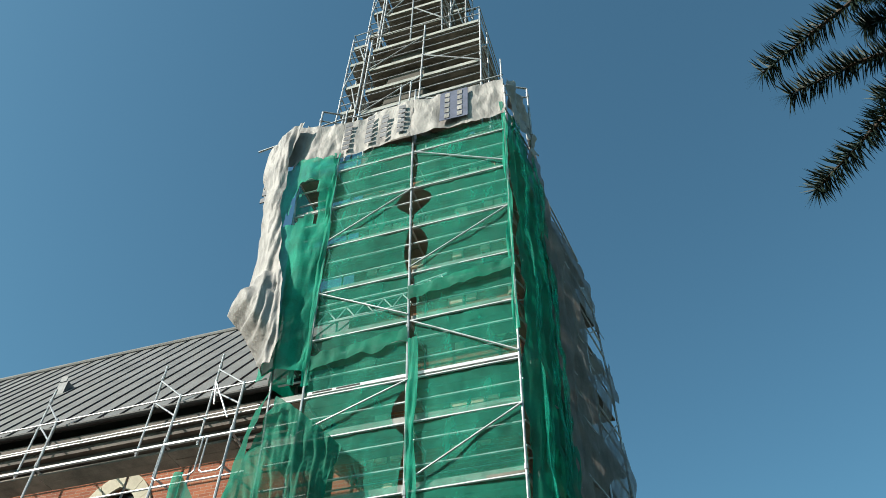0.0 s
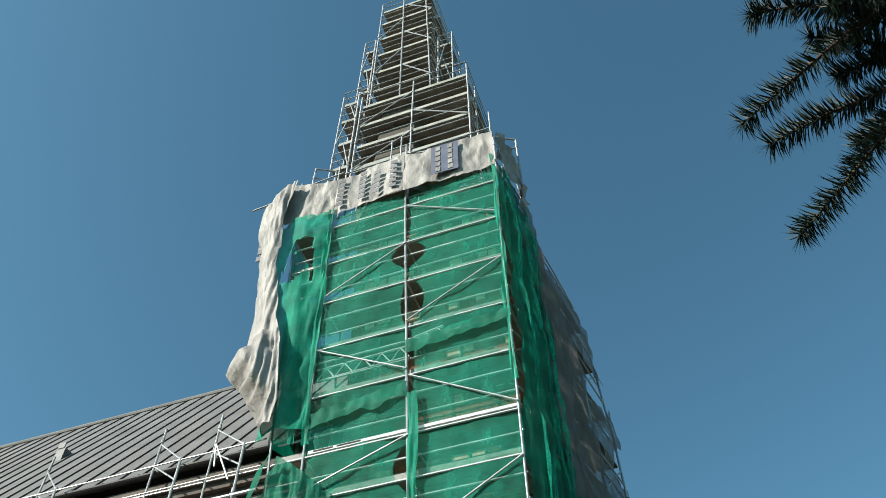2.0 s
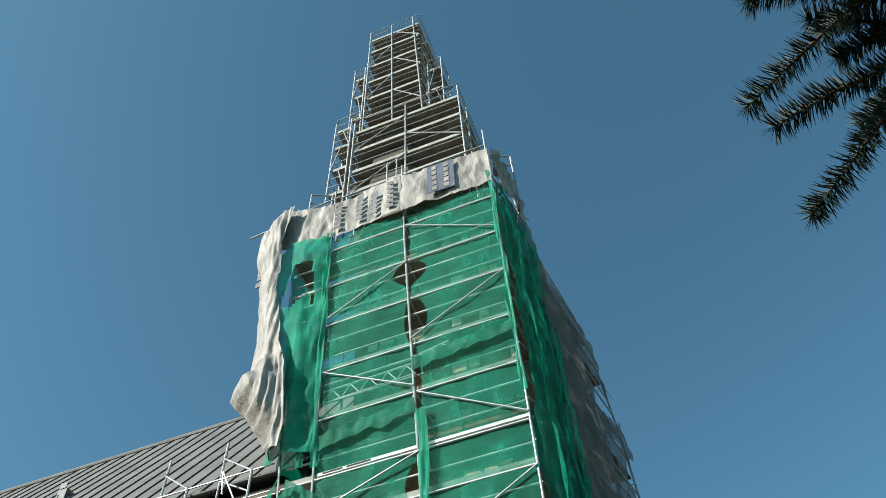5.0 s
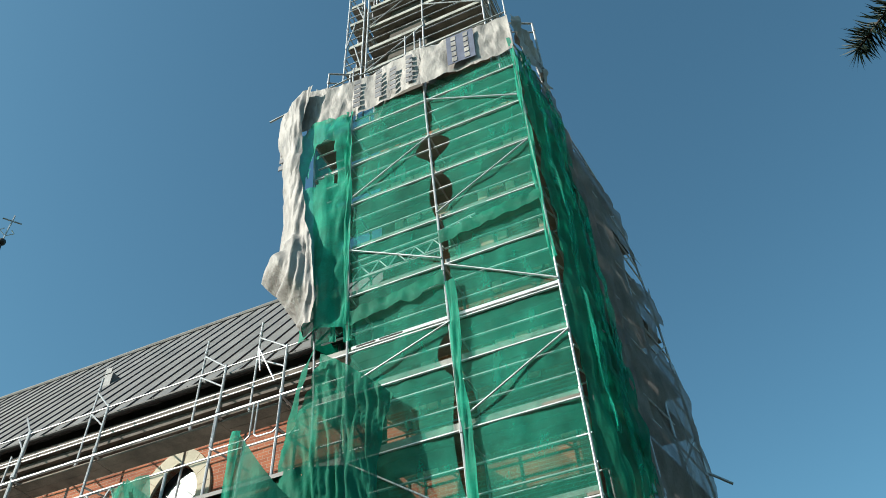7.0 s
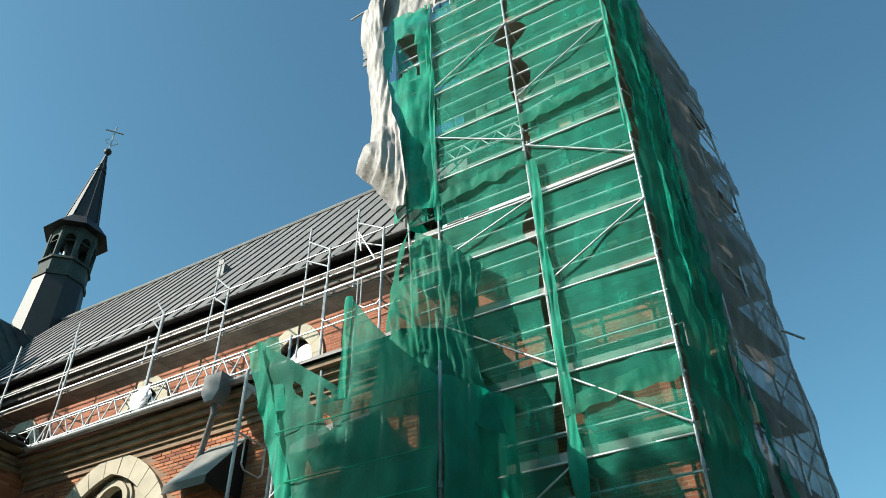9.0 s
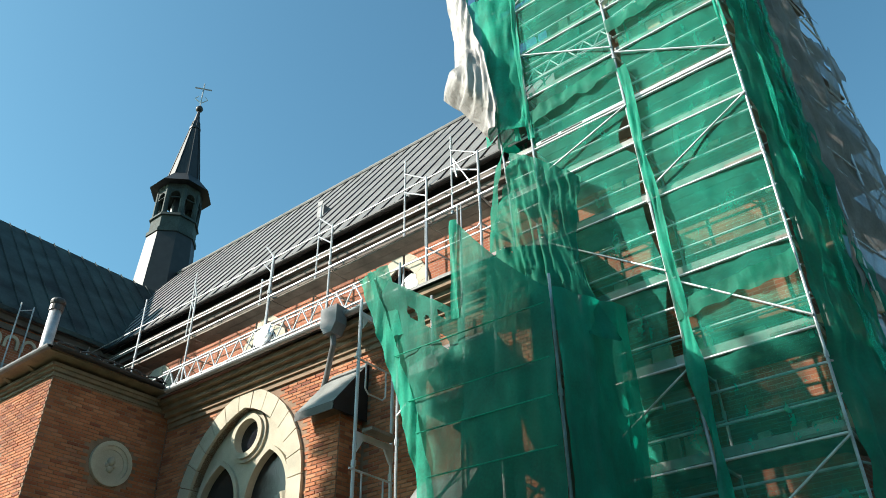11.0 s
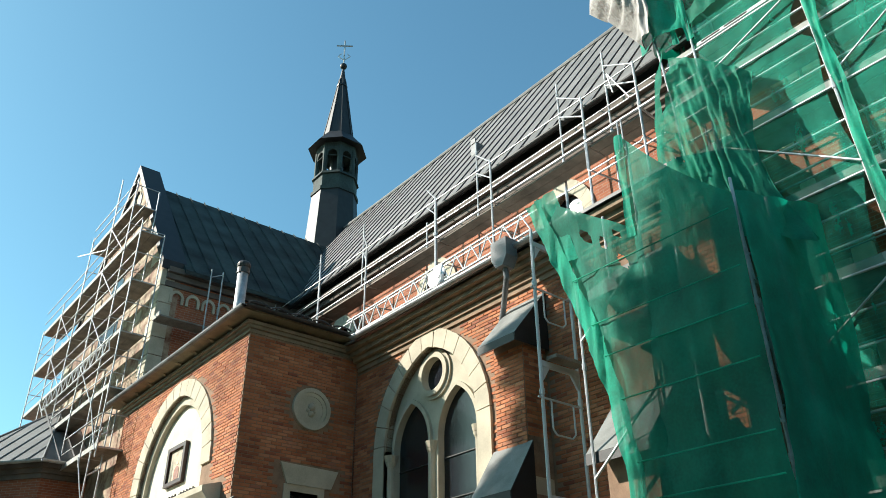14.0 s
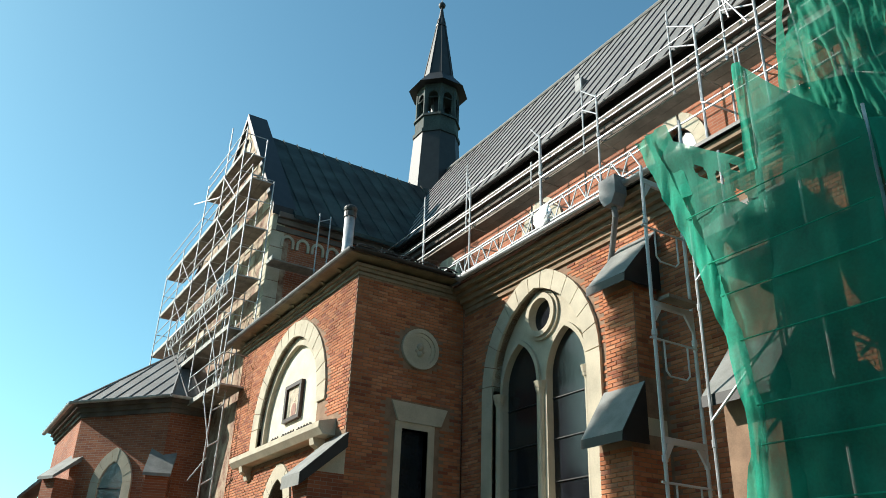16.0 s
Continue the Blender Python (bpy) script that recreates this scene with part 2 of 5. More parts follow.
# the traceried window
win = thing("window_1", "pointed stone window with an oculus over two lancets", "window", kind="structure")
stones(win, arch(AX, AH, 3.0, 5.8, 2.45), arch(AX, 1.6, 3.0, 5.8, 2.0), 9.93, 10.3, "y", 15, skip=2)
for sx in (-1, 1):
    for k in range(6):
        bm = B()
        w0, w1 = AX + sx * 1.6, AX + sx * (1.84 if k % 2 else 1.92)
        box(bm, (min(w0, w1), 9.955, 2.8 + k * 0.5), (max(w0, w1), 10.3, 3.285 + k * 0.5))
        part("jamb_stone", bm, STONE, win)
bm = B()
plate(bm, arch(AX, 1.61, 2.4, 5.8, 2.01),
      [ring(AX, 7.2, 0.38), arch(AX - 0.79, 0.62, 2.5, 5.75, 0.98), arch(AX + 0.79, 0.62, 2.5, 5.75, 0.98)], 10.16, 10.34, "y")
part("tracery", bm, STONE, win)
for r0, r1, y0 in ((0.38, 0.5, 10.06), (0.5, 0.58, 10.11)):
    bm = B()
    plate(bm, ring(AX, 7.2, r1), [ring(AX, 7.2, r0)], y0, 10.16, "y")
    part("oculus_ring", bm, STONE, win)
for s in (-1, 1):
    bm = B()
    o, i_ = arch(AX + s * 0.79, 0.71, 3.0, 5.75, 1.09), arch(AX + s * 0.79, 0.62, 3.0, 5.75, 0.98)
    prism(bm, o[1:] + [o[0]] + [i_[0]] + i_[1:][::-1], 10.09, 10.16, "y")
    part("lancet_moulding", bm, STONE, win)
for cx in (AX, AX - 1.5, AX + 1.5):
    bm = B()
    tube(bm, (cx, 10.08, 2.9), (cx, 10.08, 5.46), 0.085, 12)
    for z, r in ((5.42, 0.1), (5.49, 0.13), (5.57, 0.15), (5.64, 0.165)):
        bmesh.ops.create_cone(bm, cap_ends=True, segments=12, radius1=r - 0.02, radius2=r, depth=0.07, matrix=Matrix.Translation((cx, 10.08, z)))
    box(bm, (cx - 0.15, 9.95, 2.7), (cx + 0.15, 10.2, 2.95))
    part("colonnette", bm, STONE, win, smooth=False)
for o in (ring(AX, 7.2, 0.4), arch(AX - 0.79, 0.64, 2.5, 5.75, 1.0), arch(AX + 0.79, 0.64, 2.5, 5.75, 1.0)):
    bm = B()
    prism(bm, o, 10.26, 10.275, "y")
    part("pane", bm, GLASS, win)
for s in (-1, 1):
    for z in (3.6, 4.45, 5.3):
        bm = B()
        tube(bm, (AX + s * 0.79 - 0.6, 10.24, z), (AX + s * 0.79 + 0.6, 10.24, z), 0.016)
        part("glazing_bar", bm, BLACK, win)
bm = B()
prism(bm, [(9.9, 2.62), (9.9, 2.7), (10.3, 2.95), (10.3, 2.55)], AX - 1.75, AX + 1.75, "x")
part("sill", bm, STONE, win)

LEAD = mat("weathered grey sheet capping", (0.2, 0.205, 0.195), 0.75, spread=0.25, scale=3)


def buttress(x0, x1, yf, yw, caps, label):
    """A stepped buttress against a wall at yw: caps are (bottom z, top z, projection below, projection above)."""
    b = thing("buttress", label, "buttress", kind="structure")
    z, y = GZ, yf
    for zb, zt, yb, ya in caps:
        bm = B()
        box(bm, (x0, yb, z), (x1, yw, zb))
        part("masonry", bm, MORTAR, b)
        bm = B()
        prism(bm, [(yb, zb + 0.002), (yw, zb + 0.002), (yw, zt - 0.1), (ya, zt - 0.1)], x0 + 0.01, x1 - 0.01, "x")
        part("offset_stone", bm, STONE, b)
        bm = B()
        s = (zt - zb) / max(0.05, ya - yb)
        prism(bm, [(yb - 0.3, zb - 0.2), (yb - 0.3, zb - 0.04), (ya, zt + 0.05), (ya, zt - 0.09)], x0 - 0.12, x1 + 0.12, "x")
        part("sloped_capping", bm, LEAD, b)
        bm = B()
        box(bm, (x0 - 0.12, yb - 0.312, zb - 0.21), (x1 + 0.12, yb - 0.302, zb - 0.05))
        part("front_flashing", bm, BLACK, b)
        # black plate that paints in the shade on the capping's right side
        bm = B()
        prism(bm, [(yb - 0.3, zb - 0.2), (yb - 0.3, zb - 0.04), (ya, zt + 0.05), (ya, zt - 0.09), (ya, zb - 0.2)], x1 + 0.122, x1 + 0.135, "x")
        part("side_shade", bm, BLACK, b)
        z = zb + 0.3
    return b


butt_1 = buttress(-7.5, -6.74, 9.0, 10.0, [(3.9, 4.72, 9.12, 9.4), (6.75, 7.72, 9.4, 9.98)], "stepped brick buttress with sloped stone cappings by the window")
buttress(-4.7, -3.8, 9.0, 10.0, [(4.05, 4.85, 8.95, 9.4), (6.85, 7.5, 9.4, 9.99)], "stepped brick buttress with sloped cappings behind the netting")

# rainwater head and downpipe
pipe = thing("downpipe", "cranked grey zinc downpipe with a square rainwater head", "downpipe")
ZINC = mat("dull zinc", (0.17, 0.175, 0.18), 0.65, 0.1, spread=0.25)
bm = B()
prism(bm, [(-7.2, 8.8), (-6.76, 8.8), (-6.76, 8.42), (-6.88, 8.22), (-7.08, 8.22), (-7.2, 8.42)], 9.15, 9.45, "y")
part("rainwater_head", bm, ZINC, pipe)
path = [(-6.98, 9.3, 8.3), (-7.0, 9.36, 8.05), (-7.55, 9.76, 7.7), (-7.75, 9.86, 7.45), (-7.78, 9.88, 7.3)]
for a, b in zip(path, path[1:]):
    bm = B()
    tube(bm, a, b, 0.058, 12)
    bmesh.ops.create_uvsphere(bm, u_segments=10, v_segments=6, radius=0.06, matrix=Matrix.Translation(b))
    part("pipe_length", bm, ZINC, pipe)

# ---- annex ----
NX0, NX1, NF = -21.3, -13.2, 7.0
NCX = -16.95
bm = B()
plate(bm, rect(NX0, GZ, NX1, 8.66), [arch(NCX, 2.0, 5.1, 5.65, 2.2), arch(NCX, 0.55, 1.0, 3.4, 0.7)], NF, NF + 0.5, "y")
wall_annex = structure("wall_annex_front", bm, MORTAR, "sunlit red brick front of the annex with a niche", "wall")
bm = B()
plate(bm, rect(NF + 0.5, GZ, 10.0, 8.66), [rect(8.38, 2.2, 9.08, 4.95)], NX1 - 0.5, NX1, "x")
wall_side = structure("wall_annex_side", bm, MORTAR, "shaded red brick side wall of the annex", "wall")
bm = B()
box(bm, (NX0, NF + 0.5, GZ), (NX0 + 0.5, 10.0, 8.66))
box(bm, (NX0 + 0.5, NF + 1.2, GZ), (NX1 - 0.5, NF + 1.25, 8.64))
structure("wall_annex_back", bm, BRICK, "inner and far walls of the annex", "wall")
SOFFIT = mat("grey-brown painted eaves boards", (0.2, 0.17, 0.11), 0.7, spread=0.3)
bm = B()
for k, (o, z) in enumerate(((0.03, 8.4), (0.08, 8.5), (0.14, 8.58))):
    box(bm, (NX0 - o, NF - o, z), (NX1 + o, NF + 0.02, z + 0.078))
    box(bm, (NX1 - 0.02, NF + 0.02, z), (NX1 + o, 9.98, z + 0.078))
structure("trim_annex", bm, mat("brown-grey moulded eaves band", (0.24, 0.19, 0.13), 0.85), "brown moulded band under the annex eaves", "cornice")
bm = B()
box(bm, (NX0 - 0.5, NF - 0.42, 8.74), (NX1 + 0.42, 10.0, 8.8))
structure("eaves_annex", bm, SOFFIT, "boarded eaves soffit of the annex", "eaves")
bm = B()
A0, A1, A2, A3 = (NX0 - 0.52, NF - 0.5, 8.81), (NX1 + 0.5, NF - 0.5, 8.81), (NX1 + 0.5, 10.1, 8.81), (NX0 - 0.52, 10.1, 8.81)
T0, T1 = (NX0 + 2.5, 9.6, 9.9), (NX1 - 1.6, 9.6, 9.9)
vs = [bm.verts.new(p) for p in (A0, A1, A2, A3, T0, T1)]
for f in ((0, 1, 5, 4), (1, 2, 5), (2, 3, 4, 5), (3, 0, 4), (0, 3, 2, 1)):
    bm.faces.new([vs[i] for i in f])
structure("roof_annex", bm, SLATE, "low grey metal hipped roof of the annex", "roof")
gutter((NX0 - 0.5, NF - 0.45, 8.82), (NX1 + 0.5, NF - 0.45, 8.82), m=ZINC)
g = gutter((NX1 + 0.53, NF - 0.42, 8.82), (NX1 + 0.53, 9.35, 8.8), m=BLACK)
for i in range(5):
    bm = B()
    p = Vector((NX1 + 0.53, NF - 0.35 + i * 0.56, 8.87))
    pts = [p + Vector((0, k * 0.06, 0.05 * math.sin(k * math.pi / 9) + random.uniform(0, 0.02))) for k in range(10)]
    for a, b in zip(pts, pts[1:]):
        tube(bm, a, b, 0.022, 5)
    part("heating_cable_loop", bm, BLACK, g)
for i in range(8):
    bm = B()
    x = NX0 + 0.3 + i * 1.0
    prism(bm, [(NF - 0.3, 8.738), (NF - 0.145, 8.738), (NF - 0.145, 8.67), (NF - 0.2, 8.7)], x, x + 0.12, "x")
    part("eaves_bracket", bm, SOFFIT, bpy.data.objects["eaves_annex"])

# niche with the framed picture
niche = thing("niche", "blind pointed stone niche with a small framed picture and an inscription", "niche", kind="structure")
stones(niche, arch(NCX, 2.5, 5.1, 5.65, 2.62), arch(NCX, 2.0, 5.1, 5.65, 2.2), NF - 0.05, NF + 0.22, "y", 17, skip=3)
PLASTER = mat("pale stained render", (0.62, 0.57, 0.44), 0.85, spread=0.14, scale=1.7, color2=(0.7, 0.66, 0.55))
bm = B()
prism(bm, arch(NCX, 2.05, 5.05, 5.65, 2.25), NF + 0.2, NF + 0.3, "y")
part("panel", bm, PLASTER, niche)
o, i_ = arch(NCX, 2.01, 5.1, 5.65, 2.21), arch(NCX, 1.8, 5.1, 5.65, 1.98)
bm = B()
prism(bm, o[1:] + [o[0]] + [i_[0]] + i_[1:][::-1], NF + 0.08, NF + 0.2, "y")
part("inner_moulding", bm, STONE, niche)
bm = B()
prism(bm, [(NF - 0.42, 4.82), (NF - 0.42, 4.95), (NF + 0.2, 5.12), (NF + 0.2, 4.68), (NF - 0.3, 4.68)], NCX - 2.95, NCX + 3.2, "x")
part("ledge", bm, STONE, niche)
for cx in (NCX - 2.3, NCX + 2.55):
    bm = B()
    prism(bm, [(NF - 0.3, 4.68), (NF, 4.68), (NF, 4.3), (NF - 0.1, 4.32), (NF - 0.14, 4.46), (NF - 0.26, 4.53)], cx - 0.12, cx + 0.12, "x")
    part("console", bm, STONE, niche)
pic = thing("framed_picture", "small religious picture in a dark brown wooden frame", "picture", at=(NCX, NF + 0.16, 6.1))
FRAME = mat("dark brown varnished wood", (0.035, 0.012, 0.009), 0.5)
for lo, hi in (((-0.56, -0.06, -0.5), (-0.44, 0.04, 0.5)), ((0.44, -0.06, -0.5), (0.56, 0.04, 0.5)), ((-0.44, -0.06, 0.4), (0.44, 0.04, 0.5)), ((-0.44, -0.06, -0.5), (0.44, 0.04, -0.4))):
    bm = B()
    box(bm, lo, hi)
    part("frame_rail", bm, FRAME, pic)
bm = B()
box(bm, (-0.44, 0.0, -0.4), (0.44, 0.02, 0.4))
part("picture_panel", bm, mat("faded painted panel", (0.42, 0.34, 0.24), 0.6, spread=0.4, scale=5, fine=20), pic)
for cx, w, h, z0, c in ((0.05, 0.15, 0.3, -0.36, (0.28, 0.12, 0.08)), (0.05, 0.08, 0.1, 0.0, (0.55, 0.42, 0.28)), (-0.28, 0.06, 0.5, -0.38, (0.2, 0.2, 0.14))):
    bm = B()
    prism(bm, arch(cx, w, z0, z0 + h * 0.6, h * 0.5, 5), -0.006, -0.001, "y")
    part("painted_shape", bm, mat("paint", c, 0.6, spread=0.35, scale=9), pic)
INK = mat("worn dark lettering", (0.03, 0.022, 0.018), 0.8)
x = NCX - 1.45
for w in (0.6, 0.14, 0.9, 0.16, 1.0):
    if w > 0.2:
        bm = B()
        for k in range(int(w / 0.09)):
            box(bm, (x + k * 0.09, NF + 0.18, 5.22), (x + k * 0.09 + 0.06, NF + 0.199, 5.33 + 0.03 * (k % 2)))
        part("inscription", bm, INK, niche)
    x += w
low = thing("window_2", "small pointed window in a stone surround below the niche", "window", kind="structure")
stones(low, arch(NCX, 0.95, 1.0, 3.4, 1.1), arch(NCX, 0.55, 1.0, 3.4, 0.7), NF - 0.04, NF + 0.3, "y", 9, skip=2)
bm = B()
prism(bm, arch(NCX, 0.57, 1.0, 3.4, 0.72), NF + 0.3, NF + 0.32, "y")
part("pane", bm, GLASS, low)
# roundel, lintel and slit window on the shaded side
rd = thing("roundel", "round carved stone medallion set in the brick", "medallion", kind="structure")
for r0, r1, d in ((0.4, 0.5, 0.09), (0.31, 0.4, 0.05), (0.0, 0.31, 0.03)):
    bm = B()
    plate(bm, ring(8.75, 6.88, r1), [ring(8.75, 6.88, r0)] if r0 else [], NX1 - 0.05, NX1 + d, "x")
    part("ring", bm, STONE, rd)
bm = B()
for dy, dz, r in ((0, 0.05, 0.1), (0, -0.12, 0.08), (0.09, -0.04, 0.05), (-0.09, -0.04, 0.05), (0.05, 0.14, 0.04)):
    bmesh.ops.create_uvsphere(bm, u_segments=10, v_segments=6, radius=r, matrix=Matrix.Translation((NX1 + 0.02, 8.75 + dy, 6.88 + dz)))
part("carving", bm, STONE, rd, smooth=True)
w3 = thing("window_3", "narrow dark window under a flared stone lintel", "window", kind="structure")
bm = B()
prism(bm, [(8.07, 5.55), (9.57, 5.52), (9.4, 5.1), (8.26, 5.1)], NX1 - 0.3, NX1 + 0.06, "x")
part("lintel", bm, STONE, w3)
for lo, hi in (((8.21, 2.0), (8.38, 5.1)), ((9.08, 2.0), (9.25, 5.1)), ((8.38, 4.95), (9.08, 5.1))):
    bm = B()
    box(bm, (NX1 - 0.3, lo[0], lo[1]), (NX1 + 0.02, hi[0], hi[1]))
    part("surround", bm, STONE, w3)
bm = B()
box(bm, (NX1 - 0.22, 8.38, 2.0), (NX1 - 0.2, 9.08, 4.95))
part("pane", bm, GLASS, w3)
cb = thing("buttress", "corner buttress of the annex with a sloped capping", "buttress", kind="structure")
bm = B()
box(bm, (-13.95, 6.2, GZ), (-13.1, NF - 0.001, 3.75))
part("masonry", bm, BRICK, cb)
bm = B()
prism(bm, [(6.2, 3.752), (NF - 0.001, 3.752), (NF - 0.001, 4.5)], -13.94, -13.11, "x")
part("offset_stone", bm, STONE, cb)
bm = B()
prism(bm, [(5.97, 3.42), (5.97, 3.68), (NF - 0.002, 4.64), (NF - 0.002, 4.32)], -14.02, -13.03, "x")
part("sloped_capping", bm, LEAD, cb)
bm = B()
prism(bm, [(5.965, 3.41), (5.965, 3.67), (NF - 0.003, 4.63), (NF - 0.003, 4.31)], -13.028, -13.015, "x")
part("edge_flashing", bm, BLACK, cb)
flue = thing("flue_pipe", "tall metal flue pipe with a round cowl on the annex roof", "flue")
bm = B()
tube(bm, (-16.1, 7.9, 9.0), (-16.1, 7.9, 11.5), 0.15, 16)
part("pipe", bm, STEEL, flue, smooth=True)
bm = B()
bmesh.ops.create_uvsphere(bm, u_segments=14, v_segments=8, radius=0.2, matrix=Matrix.Translation((-16.1, 7.9, 11.68)) @ Matrix.Diagonal((1, 1, 0.75, 1)))
tube(bm, (-16.1, 7.9, 11.42), (-16.1, 7.9, 11.58), 0.18, 16)
part("cowl", bm, mat("blackened steel", (0.08, 0.075, 0.07), 0.5, 0.6, spread=0.5), flue)

# ---- nave ----
bm = B()
cl = [arch(x, 0.62, 9.6, 10.85, 0.85) for x in (-23.0, -18.0, -12.95, -7.95)]
plate(bm, rect(-45, GZ, -3.4, 13.0), cl, 12.4, 12.95, "y")
box(bm, (-45, 21.1, GZ), (-3.4, 21.6, 13.0))
structure("wall_nave", bm, BRICK, "red brick clerestory wall of the nave", "wall")
for i, x in enumerate((-23.0, -18.0, -12.95, -7.95)):
    w = thing("window_nave", "pointed clerestory window in a pale stone surround", "window", "clerestory windows", "structure")
    stones(w, arch(x, 0.95, 9.6, 10.85, 1.25), arch(x, 0.62, 9.6, 10.85, 0.85), 12.34, 12.6, "y", 9, skip=2)
    bm = B()
    prism(bm, arch(x, 0.64, 9.6, 10.85, 0.87), 12.55, 12.57, "y")
    part("pane", bm, GLASS, w)
CORN = mat("dark mottled cornice stone", (0.12, 0.10, 0.085), 0.85, spread=0.4, scale=1.5)
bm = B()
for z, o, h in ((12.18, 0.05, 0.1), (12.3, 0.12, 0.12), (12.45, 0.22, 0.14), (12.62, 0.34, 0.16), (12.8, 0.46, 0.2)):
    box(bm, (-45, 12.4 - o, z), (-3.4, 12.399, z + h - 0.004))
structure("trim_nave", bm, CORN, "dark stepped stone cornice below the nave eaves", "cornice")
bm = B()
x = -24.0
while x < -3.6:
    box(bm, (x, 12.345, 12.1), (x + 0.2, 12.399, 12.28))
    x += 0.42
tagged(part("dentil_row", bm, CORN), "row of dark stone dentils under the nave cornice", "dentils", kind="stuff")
NE, NR, NZE, NZR = 11.85, 17.0, 13.22, 20.85
bm = B()
prism(bm, [(NE, NZE), (NR, NZR), (22.15, NZE), (22.15, NZE - 0.1), (NR, NZR - 0.15), (NE, NZE - 0.1)], -46, -3.3, "x")
roof_nave = structure("roof_nave", bm, SLATE, "steep grey standing-seam metal roof of the nave", "roof")
bm = B()
sl = Vector((0, NR - NE, NZR - NZE))
nrm = Vector((0, -sl.z, sl.y)).normalized()
a, b = Vector((0, NE, NZE)), Vector((0, NR, NZR))
vs = [bm.verts.new(p + Vector((dx, 0, 0)) + nrm * h) for p in (a, b) for dx, h in ((-0.016, 0), (-0.009, 0.036), (0.009, 0.036), (0.016, 0))]
for i in range(3):
    bm.faces.new((vs[i], vs[i + 1], vs[i + 5], vs[i + 4]))
bm.faces.new(vs[:4])
seam = part("standing_seam", bm, mat("dark seam edge", (0.035, 0.035, 0.04), 0.5, 0.3), roof_nave)
seam.location.x = -45.5
for k in range(1, 66):
    s = new("standing_seam", seam.data)
    s.parent, s.location = roof_nave, (-45.5 + k * 0.64, 0, 0)
bm = B()
tube(bm, (-46, NR, NZR + 0.03), (-3.3, NR, NZR + 0.03), 0.09, 8)
part("ridge_cap", bm, SLATE, roof_nave)
gutter((-24, NE - 0.06, NZE - 0.02), (-3.4, NE - 0.06, NZE - 0.02), m=BLACK)
hatch = thing("roof_hatch", "small open metal roof hatch on the nave slope", "hatch")
bm = B()
box(bm, (-13.45, 14.3, 16.75), (-13.15, 14.6, 17.3))
part("curb", bm, ZINC, hatch)
bm = B()
box(bm, (-13.43, 14.28, 17.3), (-13.2, 14.31, 17.5))
part("lid", bm, ZINC, hatch)

# ---- transept ----
TX, TW, TF, TE, TR = -25.85, 5.05, 7.2, 13.4, 19.5
bm = B()
prism(bm, [(TX - TW, GZ), (TX + TW, GZ), (TX + TW, TE), (TX + TW - 0.3, TE + 0.3), (TX, TR + 0.45), (TX - TW + 0.3, TE + 0.3), (TX - TW, TE)], TF, TF + 0.6, "y")
gable = structure("wall_gable", bm, mat("cream stone and brick rubble", (0.22, 0.09, 0.055), 0.9, spread=0.25, scale=2.6, fine=12, color2=(0.46, 0.37, 0.26)), "brick and stone gable wall of the transept behind scaffolding", "wall")
bm = B()
box(bm, (TX + TW - 0.5, TF + 0.6, GZ), (TX + TW, 12.4, TE))
box(bm, (TX - TW, TF + 0.6, GZ), (TX - TW + 0.5, 12.4, TE))
wall_transept = structure("wall_transept", bm, BRICK, "shaded brick side wall of the transept", "wall")
for k in range(11):
    for side in (-1, 1):
        bm = B()
        w = 0.75 if k % 2 else 0.45
        x0 = TX + side * (TW + 0.03)
        box(bm, (min(x0, x0 - side * w), TF - 0.05, 6.75 + k * 0.6), (max(x0, x0 - side * w), TF + 0.4, 7.32 + k * 0.6))
        part("quoin", bm, STONE, gable)
for k in range(36):
    z = random.uniform(8, 18.6)
    half = TW - 1.1 if z < TE else max(0.3, (TR - z) / (TR - TE) * TW - 0.5)
    x = TX + random.uniform(-half, half)
    bm = B()
    box(bm, (x, TF - 0.03, z), (x + random.uniform(0.35, 0.8), TF + 0.1, z + random.uniform(0.25, 0.5)))
    part("stone_patch", bm, STONE, gable)
for side in (-1, 1):
    bm = B()
    prism(bm, [(TX + side * (TW + 0.1), TE - 0.1), (TX + side * (TW + 0.1), TE + 0.25), (TX, TR + 0.75), (TX, TR + 0.4)], TF - 0.12, TF + 0.7, "y")
    part("gable_coping", bm, BLACK, gable)
bm = B()
prism(bm, arch(TX, 1.0, 11.2, 13.6, 1.6), TF - 0.01, TF + 0.02, "y")
part("gable_window", bm, GLASS, gable)
bm = B()
prism(bm, [(TX - TW - 0.35, TE - 0.05), (TX, TR), (TX + TW + 0.35, TE - 0.05), (TX + TW + 0.35, TE - 0.2), (TX, TR - 0.2), (TX - TW - 0.35, TE - 0.2)], TF + 0.6, 17, "y")
roof_transept = structure("roof_transept", bm, COPPER, "dark patinated copper roof of the transept", "roof")
for k in range(16):
    bm = B()
    y = TF + 0.9 + k * 0.62
    tube(bm, (TX + TW + 0.36, y, TE - 0.03), (TX + 0.05, y, TR + 0.02), 0.022, 5)
    part("standing_seam", bm, COPPER, roof_transept)
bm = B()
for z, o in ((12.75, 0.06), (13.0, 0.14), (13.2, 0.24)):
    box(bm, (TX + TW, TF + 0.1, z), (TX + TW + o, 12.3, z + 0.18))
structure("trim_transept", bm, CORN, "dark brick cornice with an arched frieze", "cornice")
